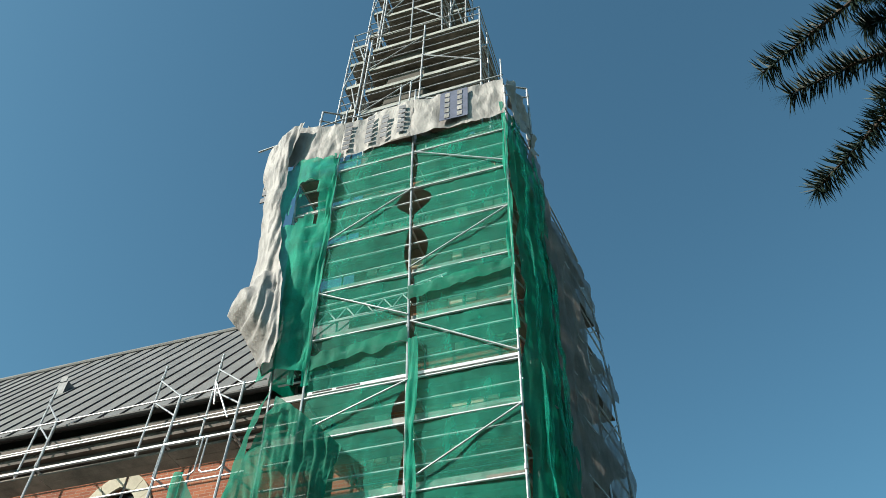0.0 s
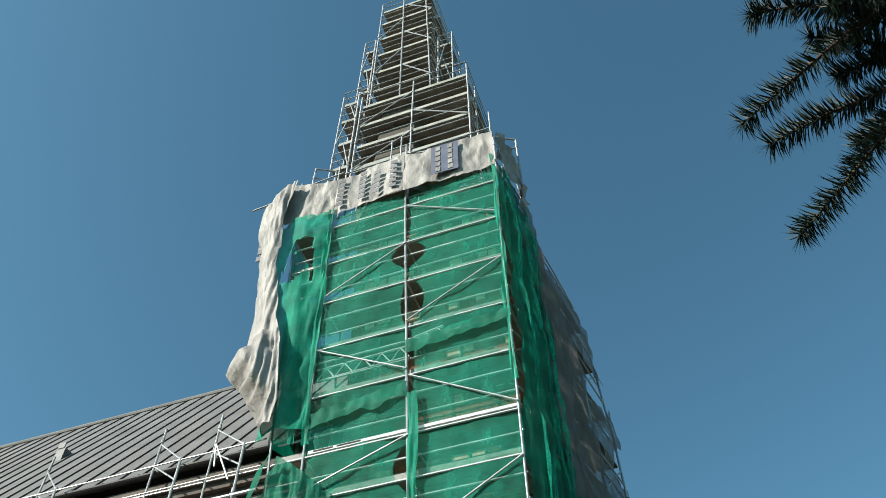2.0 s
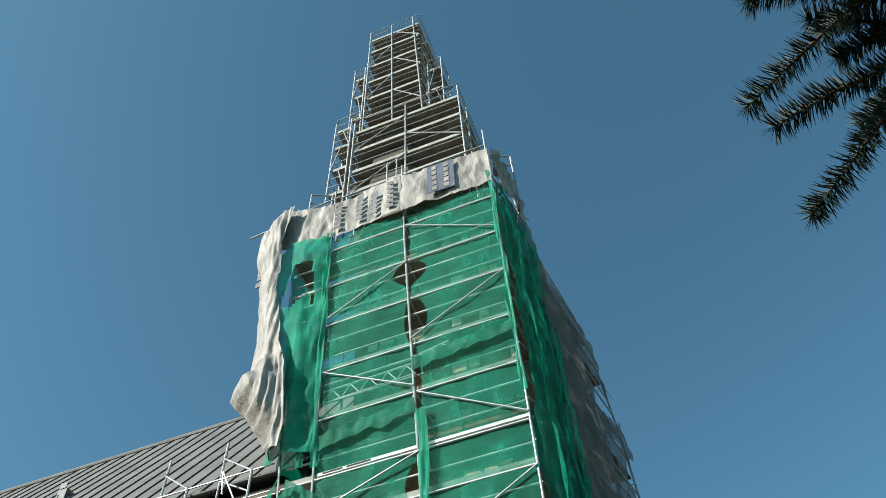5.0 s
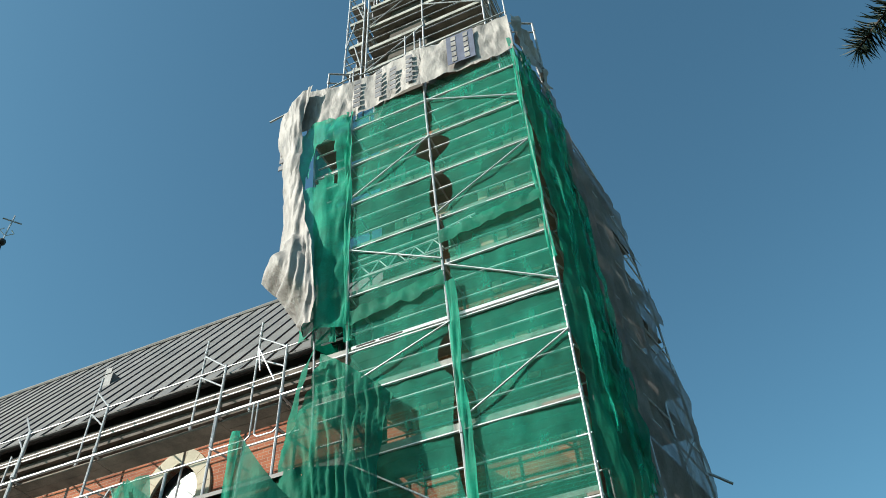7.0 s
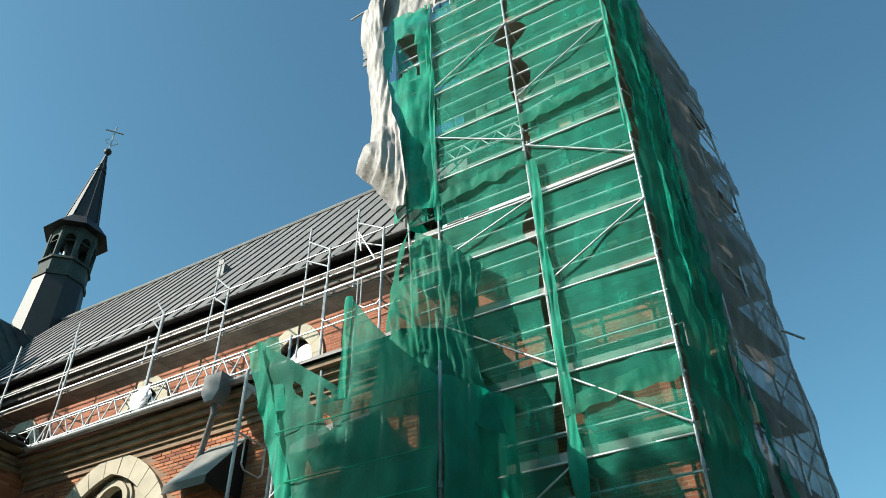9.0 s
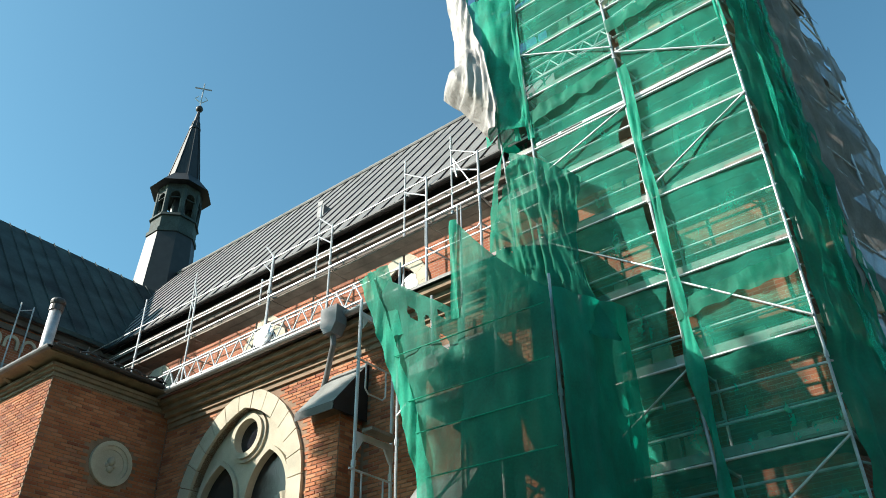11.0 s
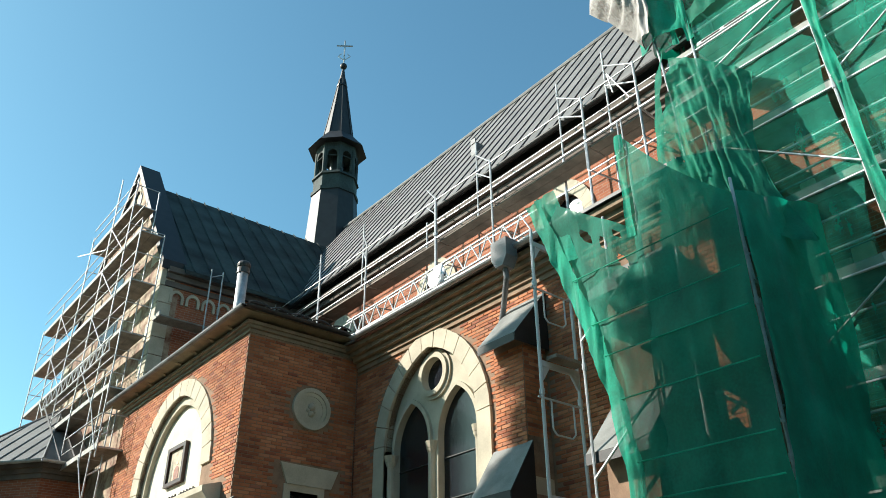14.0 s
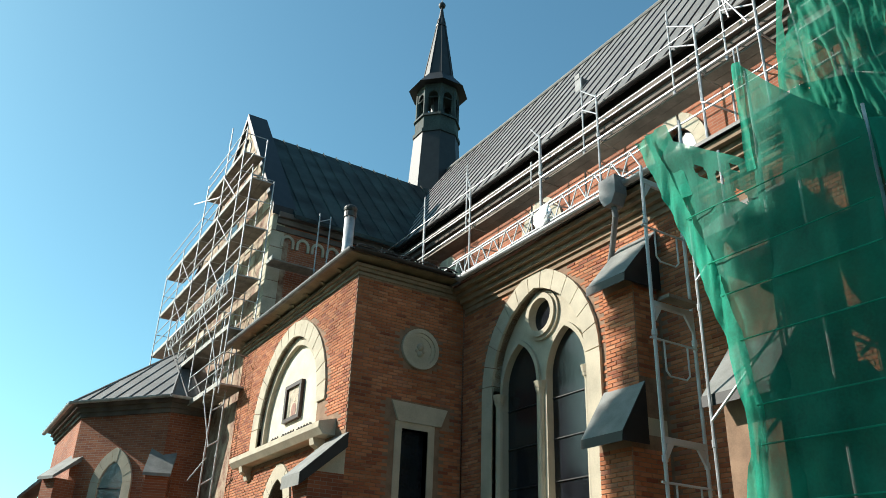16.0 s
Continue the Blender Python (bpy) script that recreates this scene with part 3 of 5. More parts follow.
for k in range(8):
    bm = B()
    y = TF + 0.55 + k * 0.55
    o, i_ = arch(y, 0.24, 12.2, 12.4, 0.26, 6), arch(y, 0.15, 12.2, 12.4, 0.16, 6)
    prism(bm, o[1:] + [o[0]] + [i_[0]] + i_[1:][::-1], TX + TW, TX + TW + 0.07, "x")
    part("frieze_arch", bm, STONE, wall_transept)

# ---- ridge turret ----
SX, SY = -27.0, 17.0
tur = thing("ridge_turret", "slender black metal-clad ridge turret with an open octagonal lantern", "turret", at=(SX, SY, 0))


def octo(bm, z0, r0, z1, r1, n=8, cap=True):
    bmesh.ops.create_cone(bm, cap_ends=cap, segments=n, radius1=r0, radius2=r1, depth=z1 - z0, matrix=Matrix.Translation((0, 0, (z0 + z1) / 2)) @ Matrix.Rotation(math.pi / n, 4, "Z"))


for name, z0, r0, z1, r1, m in (("shaft", 18.6, 1.42, 23.1, 1.16, BLACK), ("lower_band", 23.1, 1.22, 23.3, 1.22, COPPER), ("band_panel", 23.3, 1.12, 24.05, 1.12, COPPER),
                                ("upper_band", 24.05, 1.22, 24.2, 1.18, COPPER), ("lantern_head", 25.75, 1.08, 26.0, 1.12, COPPER), ("eaves_skirt", 26.0, 1.55, 26.9, 0.84, BLACK),
                                ("spirelet", 26.9, 0.8, 31.1, 0.17, BLACK), ("tip_collar", 30.5, 0.3, 30.62, 0.3, BLACK), ("tip", 31.1, 0.17, 31.95, 0.05, BLACK), ("lantern_core", 24.15, 0.35, 25.85, 0.35, BLACK)):
    bm = B()
    octo(bm, z0, r0, z1, r1)
    part(name, bm, m, tur)
for k in range(8):
    a = math.pi / 4 * k + math.pi / 8
    bm = B()
    octo(bm, 24.2, 0.13, 25.75, 0.13, 8)
    bmesh.ops.translate(bm, verts=bm.verts[:], vec=(1.0 * math.cos(a), 1.0 * math.sin(a), 0))
    part("lantern_post", bm, COPPER, tur)
    bm = B()
    plate(bm, rect(-0.4, 25.2, 0.4, 25.75), [arch(0, 0.25, 25.23, 25.3, 0.3, 5)], 0.92, 1.0, "y")
    bmesh.ops.rotate(bm, verts=bm.verts[:], cent=(0, 0, 0), matrix=Matrix.Rotation(math.pi / 4 * k, 3, "Z"))
    part("lantern_arch", bm, COPPER, tur)
    bm = B()
    p0, p1 = (0.82 * math.cos(a), 0.82 * math.sin(a), 26.85), (0.18 * math.cos(a), 0.18 * math.sin(a), 31.05)
    tube(bm, p0, p1, 0.03, 5)
    part("spirelet_rib", bm, BLACK, tur)
bm = B()
bmesh.ops.create_uvsphere(bm, u_segments=12, v_segments=8, radius=0.2, matrix=Matrix.Translation((0, 0, 32.05)))
part("orb", bm, BLACK, tur, smooth=True)
bm = B()
tube(bm, (0, 0, 32.2), (0, 0, 34.0), 0.045, 6)
tube(bm, (-0.27, -0.37, 33.6), (0.27, 0.37, 33.6), 0.045, 6)
for s in (-1, 1):
    tube(bm, (0, 0, 32.5), (s * 0.2, s * 0.27, 32.8), 0.025, 5)
    tube(bm, (s * 0.2, s * 0.27, 32.8), (s * 0.1, s * 0.14, 33.0), 0.025, 5)
part("cross", bm, STEEL, tur, "slim metal cross")

# ---- polygonal chapel beyond the annex ----
CH = [(-24.6, 7.19), (-24.6, 5.8), (-27.6, 3.5), (-33.5, 3.5), (-35.6, 5.8), (-35.6, 7.19)]
CC = Vector((-29.6, 7.5))
bm = B()
prism(bm, CH, GZ, 7.4, "z")
chapel = structure("wall_chapel", bm, BRICK, "polygonal red brick chapel wall", "wall")
bm = B()


def grow(s):
    return [((x - CC.x) * s + CC.x, min(7.19, (y - CC.y) * s + CC.y)) for x, y in CH]


for s, z in ((1.015, 7.05), (1.035, 7.2), (1.06, 7.35)):
    prism(bm, grow(s), z, z + 0.148, "z")
structure("trim_chapel", bm, CORN, "stepped brick cornice of the chapel", "cornice")
APEX, RIDGE = Vector((-28.3, 6.85, 10.45)), Vector((-28.3, 7.18, 10.5))
bm = B()
base = [bm.verts.new((x, y, 7.52)) for x, y in grow(1.1)]
top, back = bm.verts.new(APEX), bm.verts.new(RIDGE)
bm.faces.new((base[0], base[1], top, back))
for i in (1, 2, 3):
    bm.faces.new((base[i], base[i + 1], top))
bm.faces.new((base[4], base[5], back, top))
bm.faces.new(base[::-1])
roof_chapel = structure("roof_chapel", bm, SLATE, "faceted grey metal tent roof of the chapel", "roof")
for i in range(4):
    p0, p1 = [Vector((*grow(1.1)[j], 7.53)) for j in (i, i + 1)]
    q = APEX if i else RIDGE
    d = p1 - p0
    f0 = (q - p0).dot(d) / d.dot(d)
    slope = q - (p0 + d * f0)
    f0 = min(max(f0, 0.02), 0.98)
    n = max(3, int(d.length / 0.55))
    for k in range(1, n):
        f = k / n
        g = f / f0 if f < f0 else (1 - f) / (1 - f0)
        if i == 0:
            g = 0.96
        p = p0 + d * f
        bm = B()
        tube(bm, p, p + slope * g, 0.03, 5)
        part("standing_seam", bm, SLATE, roof_chapel)
    bm = B()
    tube(bm, p1, APEX, 0.045, 6)
    part("hip_roll", bm, SLATE, roof_chapel)
gutter((grow(1.12)[1][0], grow(1.12)[1][1], 7.5), (grow(1.12)[0][0], grow(1.12)[0][1], 7.5))
gutter((grow(1.12)[2][0], grow(1.12)[2][1], 7.5), (grow(1.12)[1][0], grow(1.12)[1][1], 7.5))
gutter((grow(1.12)[3][0], grow(1.12)[3][1], 7.5), (grow(1.12)[2][0], grow(1.12)[2][1], 7.5))
(x0, y0), (x1, y1), (x2, y2) = CH[1], CH[2], CH[3]
cw = thing("window_chapel", "pointed chapel window in a pale stone surround", "window", kind="structure")
mid, d = Vector(((x0 + x1) / 2, (y0 + y1) / 2, 0)), Vector((x1 - x0, y1 - y0, 0)).normalized()
M = Matrix((( -d.x, d.y, 0, mid.x), (-d.y, -d.x, 0, mid.y), (0, 0, 1, 0), (0, 0, 0, 1)))
cw.matrix_world = M
stones(cw, arch(0, 0.85, 1.5, 4.7, 1.25), arch(0, 0.5, 1.5, 4.7, 0.8), -0.07, 0.05, "y", 11, skip=2)
bm = B()
prism(bm, arch(0, 0.52, 1.5, 4.7, 0.82), -0.02, 0.0, "y")
part("pane", bm, mat("pale reflecting outer glazing", (0.55, 0.6, 0.62), 0.12, 0.75, spread=0.1), cw)
for z in (3.4, 4.6):
    bm = B()
    box(bm, (-0.5, -0.04, z), (0.5, -0.022, z + 0.04))
    part("glazing_bar", bm, BLACK, cw)
for i in (1, 2, 3):
    x, y = CH[i]
    o = (Vector((x, y)) - CC).normalized()
    b = thing("buttress", "chapel corner buttress with a sloped stone capping", "buttress", "chapel buttresses", "structure")
    b.matrix_world = Matrix.Translation((x, y, 0)) @ Matrix.Rotation(math.atan2(o.y, o.x) + math.pi / 2, 4, "Z")
    bm = B()
    box(bm, (-0.35, -0.7, GZ), (0.35, 0.35, 4.9))
    part("masonry", bm, BRICK, b)
    bm = B()
    prism(bm, [(-0.85, 4.85), (-0.85, 4.95), (0.3, 5.9), (0.3, 5.7)], -0.42, 0.42, "x")
    part("sloped_capping", bm, LEAD, b)


# ---- scaffolding ----
def post(parent, a, b, r=0.026, m=None):
    bm = B()
    a, b = Vector(a), Vector(b)
    tube(bm, a, b, r, 7)
    d = (b - a).normalized()
    n = int((b - a).length / 2.0)
    for k in range(1, n + 1):
        p = a + d * (k * 2.0)
        if (b - p).length > 0.1:
            tube(bm, p - d * 0.05, p + d * 0.05, r * 1.5, 7)
    return part("post", bm, m or STEEL, parent)


def rail(parent, a, b, r=0.02, name="rail", m=None):
    bm = B()
    tube(bm, a, b, r, 6)
    return part(name, bm, m or STEEL, parent)


def deck(parent, lo, hi, m=None, toe=True):
    """Scaffold boards side by side with a toe board along the outer edge."""
    n = max(1, round((hi[1] - lo[1]) / 0.3)) if hi[1] - lo[1] < 2 else 1
    for k in range(n):
        bm = B()
        y = lo[1] + (hi[1] - lo[1]) * k / n
        sag = random.uniform(0, 0.012)
        box(bm, (lo[0], y + 0.006, lo[2] - sag), (hi[0], y + (hi[1] - lo[1]) / n - 0.006, lo[2] + 0.05 - sag))
        part("board", bm, m or PLANK, parent)
    if toe:
        bm = B()
        box(bm, (lo[0], lo[1] - 0.035, lo[2] + 0.01), (hi[0], lo[1] - 0.004, lo[2] + 0.16))
        part("toe_board", bm, TOE, parent)


def truss(parent, a, b, h=0.4, step=0.42, m=None, up=Vector((0, 0, 1)), name="lattice_girder"):
    a, b = Vector(a), Vector(b)
    bm = B()
    tube(bm, a, b, 0.026), tube(bm, a + up * h, b + up * h, 0.026)
    n = max(2, int((b - a).length / step))
    for k in range(n):
        p, q = a + (b - a) * k / n, a + (b - a) * (k + 0.5) / n + up * h
        r = a + (b - a) * (k + 1) / n
        tube(bm, p, q, 0.017, 5), tube(bm, q, r, 0.017, 5)
    return part(name, bm, m or ALU, parent)


TOE = mat("pale grey toe boards", (0.36, 0.36, 0.33), 0.8, spread=0.25)
ALU = mat("bright aluminium", (0.55, 0.56, 0.57), 0.6, 0.2, spread=0.12)

# along the clerestory
sc = thing("nave_scaffold", "galvanised steel scaffold with guard rails along the nave eaves", "scaffold")
xs = [-20.2, -17.2, -14.55, -11.25, -9.05, -5.98, -4.5]
for i, x in enumerate(xs):
    tall = 12.75
    z0 = 8.62 + (11.0 - 9.28) * 0.567
    post(sc, (x, 11.0, z0), (x, 11.0, tall), 0.03 if i != 3 else 0.045)
    post(sc, (x - 1.25, 11.68, z0 + 0.4), (x - 1.25, 11.68, 14.35 if i != 3 else 12.8))
    rail(sc, (x, 11.0, 12.7), (x - 1.25, 11.68, 13.9), name="end_rail")
    rail(sc, (x, 11.0, 12.2), (x - 1.25, 11.68, 13.3), name="end_rail")
    rail(sc, (x, 11.0, 11.5), (x - 0.05, 11.75, 11.5), 0.024, "transom")
    rail(sc, (x, 11.0, 10.75), (x - 0.05, 12.3, 10.95), 0.024, "transom")
for z, r in ((11.5, 0.034), (12.7, 0.018), (12.05, 0.014), (10.55, 0.02)):
    rail(sc, (-21.5, 11.0, z - 0.1), (-4.0, 11.0, z), r, "ledger")
rail(sc, (-21.5, 11.68, 12.55), (-4.2, 11.68, 12.55), 0.018, "ledger")
for i in range(len(xs) - 1):
    deck(sc, (xs[i] + 0.02, 11.1, 11.4), (xs[i + 1] - 0.02, 11.66, 11.4), toe=False)
for x, dx in ((-6.0, 0.9), (-5.0, 0.5)):
    bm = B()
    pts = [(x, 10.98, 11.5), (x, 10.98, 10.75), (x + 0.08, 10.98, 10.68), (x + dx - 0.08, 10.98, 10.68), (x + dx, 10.98, 10.75), (x + dx, 10.98, 11.5), (x, 10.98, 11.5)]
    for a, b in zip(pts, pts[1:]):
        tube(bm, a, b, 0.017, 6)
    part("guard_gate", bm, STEEL, sc)
rail(sc, (-5.2, 11.0, 12.9), (-4.7, 11.0, 11.9), 0.02, "brace")
rail(sc, (-5.2, 11.0, 12.9), (-5.1, 11.0, 12.3), 0.02, "brace")

gir = thing("lattice_girder", "bright aluminium lattice girder lying along the aisle eaves", "girder")
truss(gir, (-13.0, 9.5, 8.82), (-6.4, 9.5, 8.9), 0.46, 0.5, name="girder_section")
bag = thing("plastic_sheet", "crumpled white plastic sheet on the girder", "plastic sheet")
bm = B()
bmesh.ops.create_icosphere(bm, subdivisions=3, radius=0.3)
for v in bm.verts:
    v.co = Vector((v.co.x * 1.0, v.co.y * 0.25, v.co.z * 0.8)) * (1 + 0.35 * noise.noise(v.co * 6)) + Vector((-9.3, 9.46, 9.05))
part("sheet", bm, mat("white polythene", (0.8, 0.8, 0.8), 0.35, spread=0.08), bag)

def keyed(rows, z):
    """Reads a value between rows of (z, value), from the top down."""
    rows = sorted(rows)
    if z <= rows[0][0]:
        return rows[0][1]
    for (a, va), (b, vb) in zip(rows, rows[1:]):
        if z <= b:
            return va + (vb - va) * (z - a) / (b - a)
    return rows[-1][1]


# against the aisle, beside the window
EDGE = [(8.6, -5.25), (8.4, -5.25), (6.9, -4.68), (6.0, -4.34), (4.6, -3.94), (3.6, -3.77), (3.0, -3.78), (2.5, -3.91), (0.3, -4.3)]
fs = thing("aisle_scaffold", "tall silver scaffold ladder frames against the aisle wall", "scaffold")
for x in (-5.82,):
    for y in (8.88, 9.8):
        post(fs, (x, y, GZ), (x, y, 8.4), 0.032, ALU)
    for z in (1.4, 3.58, 5.8, 8.1):
        bm = B()
        box(bm, (x - 0.03, 8.89, z - 0.05), (x + 0.03, 9.79, z + 0.05))
        for y, s in ((8.92, 1), (9.76, -1)):
            prism(bm, [(y, z - 0.05), (y + s * 0.16, z - 0.05), (y, z - 0.3)], x - 0.02, x + 0.02, "x")
        part("transom", bm, ALU, fs)
    for z in (2.95, 5.2, 7.2):
        rail(fs, (x, 8.78, z), (x, 9.85, z), 0.02, "guard_rail", ALU)
        bm = B()
        pts = [(x, 9.08, z), (x, 9.08, z - 0.5), (x, 9.16, z - 0.58), (x, 9.53, z - 0.58), (x, 9.61, z - 0.5), (x, 9.61, z)]
        for a, b in zip(pts, pts[1:]):
            tube(bm, a, b, 0.016, 6)
        part("guard_loop", bm, ALU, fs)
deck(fs, (-4.2, 8.65, 5.7), (-1.8, 9.35, 5.7))
deck(fs, (-3.6, 8.65, 3.6), (-1.8, 9.35, 3.6))
for x, top in ((-4.6, 8.6), (-3.25, 8.75), (-1.65, 7.2)):
    post(fs, (x - 0.04, 8.6, GZ), (x - 0.04, 8.6, top), 0.024)
    post(fs, (x, 9.45, GZ), (x, 9.45, min(top, 8.3)), 0.026)
for z in (1.5, 2.4, 3.1, 3.6, 4.5, 5.2, 5.75, 6.6):
    rail(fs, (max(keyed(EDGE, z) + 0.1, -4.6), 8.31, z), (-1.65, 8.31, z - 0.03), 0.012, "ledger", NETFOLD)
for a, b in (((-4.6, 3.6), (-3.25, 4.7)), ((-4.6, 5.7), (-3.25, 6.7)), ((-3.25, 4.8), (-1.65, 3.7)), ((-3.25, 2.0), (-1.65, 3.0))):
    rail(fs, (a[0], 8.55, a[1]), (b[0], 8.55, b[1]), 0.022, "brace", ALU)
bm = B()
box(bm, (-5.78, 9.0, 5.86), (-5.55, 9.7, 5.92))
part("bracket_plate", bm, PLANK, fs)

# round the transept gable
gs = thing("gable_scaffold", "many-storeyed steel scaffold with timber decks before the transept gable", "scaffold")
GX = [-32.0, -29.4, -27.0, -24.6, -22.4, -20.9]
GT = [14.4, 14.7, 16.7, 18.2, 17.1, 14.6]


def chapel_top(x, y):
    """Height of the chapel roof below a place, nothing where it does not reach."""
    return min(7.52 + 0.7 * (-24.1 - x), 7.52 + 0.78 * (y - 3.1), 7.52 + 0.37 * (x + 36.2)) if -36.2 < x < -24.1 else 0.0


for x, t in zip(GX, GT):
    for y in (6.25, 7.05):
        post(gs, (x, y, max(chapel_top(x, y) - 0.1, 7.0)), (x, y, t + (0.3 if y < 7 else 0)), 0.022)
    for z in (7.3, 9.1, 10.9, 12.7, 14.5, 16.3):
        if chapel_top(x, 6.9) < z < t:
            rail(gs, (x, 6.25, z), (x, 7.05, z), 0.022, "transom")
            rail(gs, (x, 6.25, min(z + 1.0, t)), (x, 7.05, min(z + 1.0, t)), 0.017, "end_rail")
for z in (7.3, 9.1, 10.9, 12.7, 14.5, 16.3):
    for i in range(len(GX) - 1):
        if min(GT[i], GT[i + 1]) > z - 0.4 and chapel_top(GX[i] / 2 + GX[i + 1] / 2, 6.9) < z:
            deck(gs, (GX[i] + 0.022, 6.3, z), (GX[i + 1] - 0.022, 7.0, z))
            for dz in (0.5, 1.0):
                rail(gs, (GX[i], 6.23, z + dz), (GX[i + 1], 6.23, z + dz), 0.017, "guard_rail")
            if (i + int(z)) % 2:
                rail(gs, (GX[i], 6.2, z), (GX[i + 1], 6.2, z - 1.9), 0.017, "brace")
truss(gs, (-28.6, 6.18, 10.3), (-21.4, 6.18, 10.4), 0.5, 0.6)
rail(gs, (-27.4, 5.9, 16.2), (-24.7, 6.2, 15.4), 0.022, "brace")
deck(gs, (-20.65, 7.1, 11.35), (-20.05, 9.6, 11.35))
for y in (8.5, 8.9):
    post(gs, (-20.0, y, 9.3), (-20.0, y, 13.4), 0.023)
rail(gs, (-20.0, 8.5, 13.1), (-20.0, 8.9, 13.3), 0.017, "end_rail")
for y in (11.2, 11.7):
    post(gs, (-19.6, y, 9.6), (-19.6, y, 12.4), 0.022)
rail(gs, (-19.6, 11.2, 12.2), (-19.6, 11.7, 12.3), 0.022, "end_rail")
for y in (6.3, 6.65):
    post(gs, (-21.55, y, GZ), (-21.55, y, 9.6), 0.023)
for z in (4.4, 5.5, 6.6, 7.7):
    rail(gs, (-21.55, 6.3, z), (-21.55, 6.65, z + 0.25), 0.022, "end_rail")
rail(gs, (-22.9, 6.28, 4.7), (-21.3, 6.3, 5.15), 0.022, "brace")
rail(gs, (-21.55, 6.3, 7.2), (-21.0, 6.35, 7.9), 0.022, "brace")

# ---- tower ----
TY = 11.0


def tx(x, z):
    """The posts lean outwards a little with height."""
    rows = ((-3.75, -0.09 if z > 12 else -0.035), (-3.05, -0.035), (-0.9, -0.04), (1.27, 0.0), (9.0, 0.0))
    lean = rows[0][1]
    for (a, la), (b, lb) in zip(rows, rows[1:]):
        if a <= x <= b:
            lean = la + (lb - la) * (x - a) / (b - a)
    return x + lean * (min(z, 21) - 12)


XE, XL, XM, XR = -3.75, -3.05, -0.9, 1.27
LIFTS = [0.5, 1.9, 3.3, 4.75, 6.35, 7.9, 9.6, 11.0, 12.0, 13.5, 14.9, 16.45, 17.95, 19.5]
TSTONE = mat("weathered buff limestone", (0.68, 0.55, 0.4), 0.9, spread=0.3, scale=2.2)
bm = B()
nz = 12
for i in range(nz):
    z0, z1 = GZ + i * 1.87, GZ + (i + 1) * 1.87
    v = [bm.verts.new(p) for p in ((tx(-3.0, z0), 12.5, z0), (tx(1.0, z0), 12.5, z0), (tx(1.0, z0) + 0.35, 16.2, z0), (tx(-3.0, z0), 16.2, z0),
                                   (tx(-3.0, z1), 12.5, z1), (tx(1.0, z1), 12.5, z1), (tx(1.0, z1) + 0.35, 16.2, z1), (tx(-3.0, z1), 16.2, z1))]
    for f in ((0, 1, 5, 4), (1, 2, 6, 5), (2, 3, 7, 6), (3, 0, 4, 7)):
        bm.faces.new([v[k] for k in f])
    if i == nz - 1:
        bm.faces.new(v[4:])
bmesh.ops.remove_doubles(bm, verts=bm.verts[:], dist=0.001)
bmesh.ops.recalc_face_normals(bm, faces=bm.faces[:])
wall_tower = structure("wall_tower", bm, BRICK, "brick and limestone tower wall behind green netting", "wall")
rs = random.Random(7)
for li, z in enumerate(LIFTS[1:]):
    for x0, x1, cnt in ((-0.6, 1.1, 6), (-2.7, -1.2, 4)):
        x = tx(x0 + rs.uniform(0, 0.3), z)
        for k in range(cnt):
            w, h = rs.uniform(0.2, 0.38), rs.uniform(0.35, 0.65)
            if rs.random() < 0.82:
                bm = B()
                zz = z + 0.3 + rs.uniform(-0.1, 0.3)
                box(bm, (x, 12.4 + rs.uniform(0, 0.05), zz), (x + w, 12.52, zz + h))
                bmesh.ops.bevel(bm, geom=bm.edges[:], offset=0.02, segments=1, affect="EDGES")
                part("stone", bm, TSTONE, wall_tower)
            x += w + rs.uniform(0.02, 0.1)

ts = thing("tower_scaffold", "galvanised steel scaffold wrapped round the church tower", "scaffold")
for x, top, r in ((XE, 22.2, 0.024), (XL, 22.0, 0.026), (XM, 22.6, 0.028), (XR, 23.0, 0.023)):
    for k in range(6):
        z0, z1 = top * k / 6, top * (k + 1) / 6
        post(ts, (tx(x, z0), TY - 0.05, max(GZ, z0) if k else GZ), (tx(x, z1), TY - 0.05, z1), r)
        post(ts, (tx(x, z0), 12.0, z0 if k else GZ), (tx(x, z1), 12.0, min(z1, 21.6)), 0.024)
bays = [(XE, XL), (XL, XM), (XM, XR)]
for li, z in enumerate(LIFTS):
    for a, b in bays:
        xa, xb = tx(a, z) + 0.02, tx(b, z) - 0.02
        deck(ts, (xa, TY + 0.08, z), (xb, 11.92, z))
        for dz in (0.5, 1.0):
            rail(ts, (xa, TY + (0.07 if dz < 0.8 else 0.03), z + dz), (xb, TY + (0.07 if dz < 0.8 else 0.03), z + dz), 0.024, "guard_rail", ALU)
        rail(ts, (xa, TY - 0.03, z - 0.05), (xb, TY - 0.03, z - 0.05), 0.024, "ledger", ALU)
        rail(ts, (xa, 11.98, z + 0.9), (xb, 11.98, z + 0.9), 0.018, "guard_rail")
    for x in (XE, XL, XM, XR):
        rail(ts, (tx(x, z), TY, z - 0.03), (tx(x, z), 12.0, z - 0.03), 0.024, "transom")
for li in range(2, len(LIFTS) - 1):
    z0, z1 = LIFTS[li], LIFTS[li + 1]
    a, b = bays[1] if li % 2 else bays[2]
    if (li // 2) % 2:
        a, b = b, a
    rail(ts, (tx(a, z0), TY - 0.09, z1 - 0.1), (tx(b, z0), TY - 0.09, z0 + 0.1), 0.02, "brace")
truss(ts, (tx(XL, 14), TY + 0.1, 14.05), (tx(XM, 14), TY + 0.1, 14.1), 0.32, 0.4)
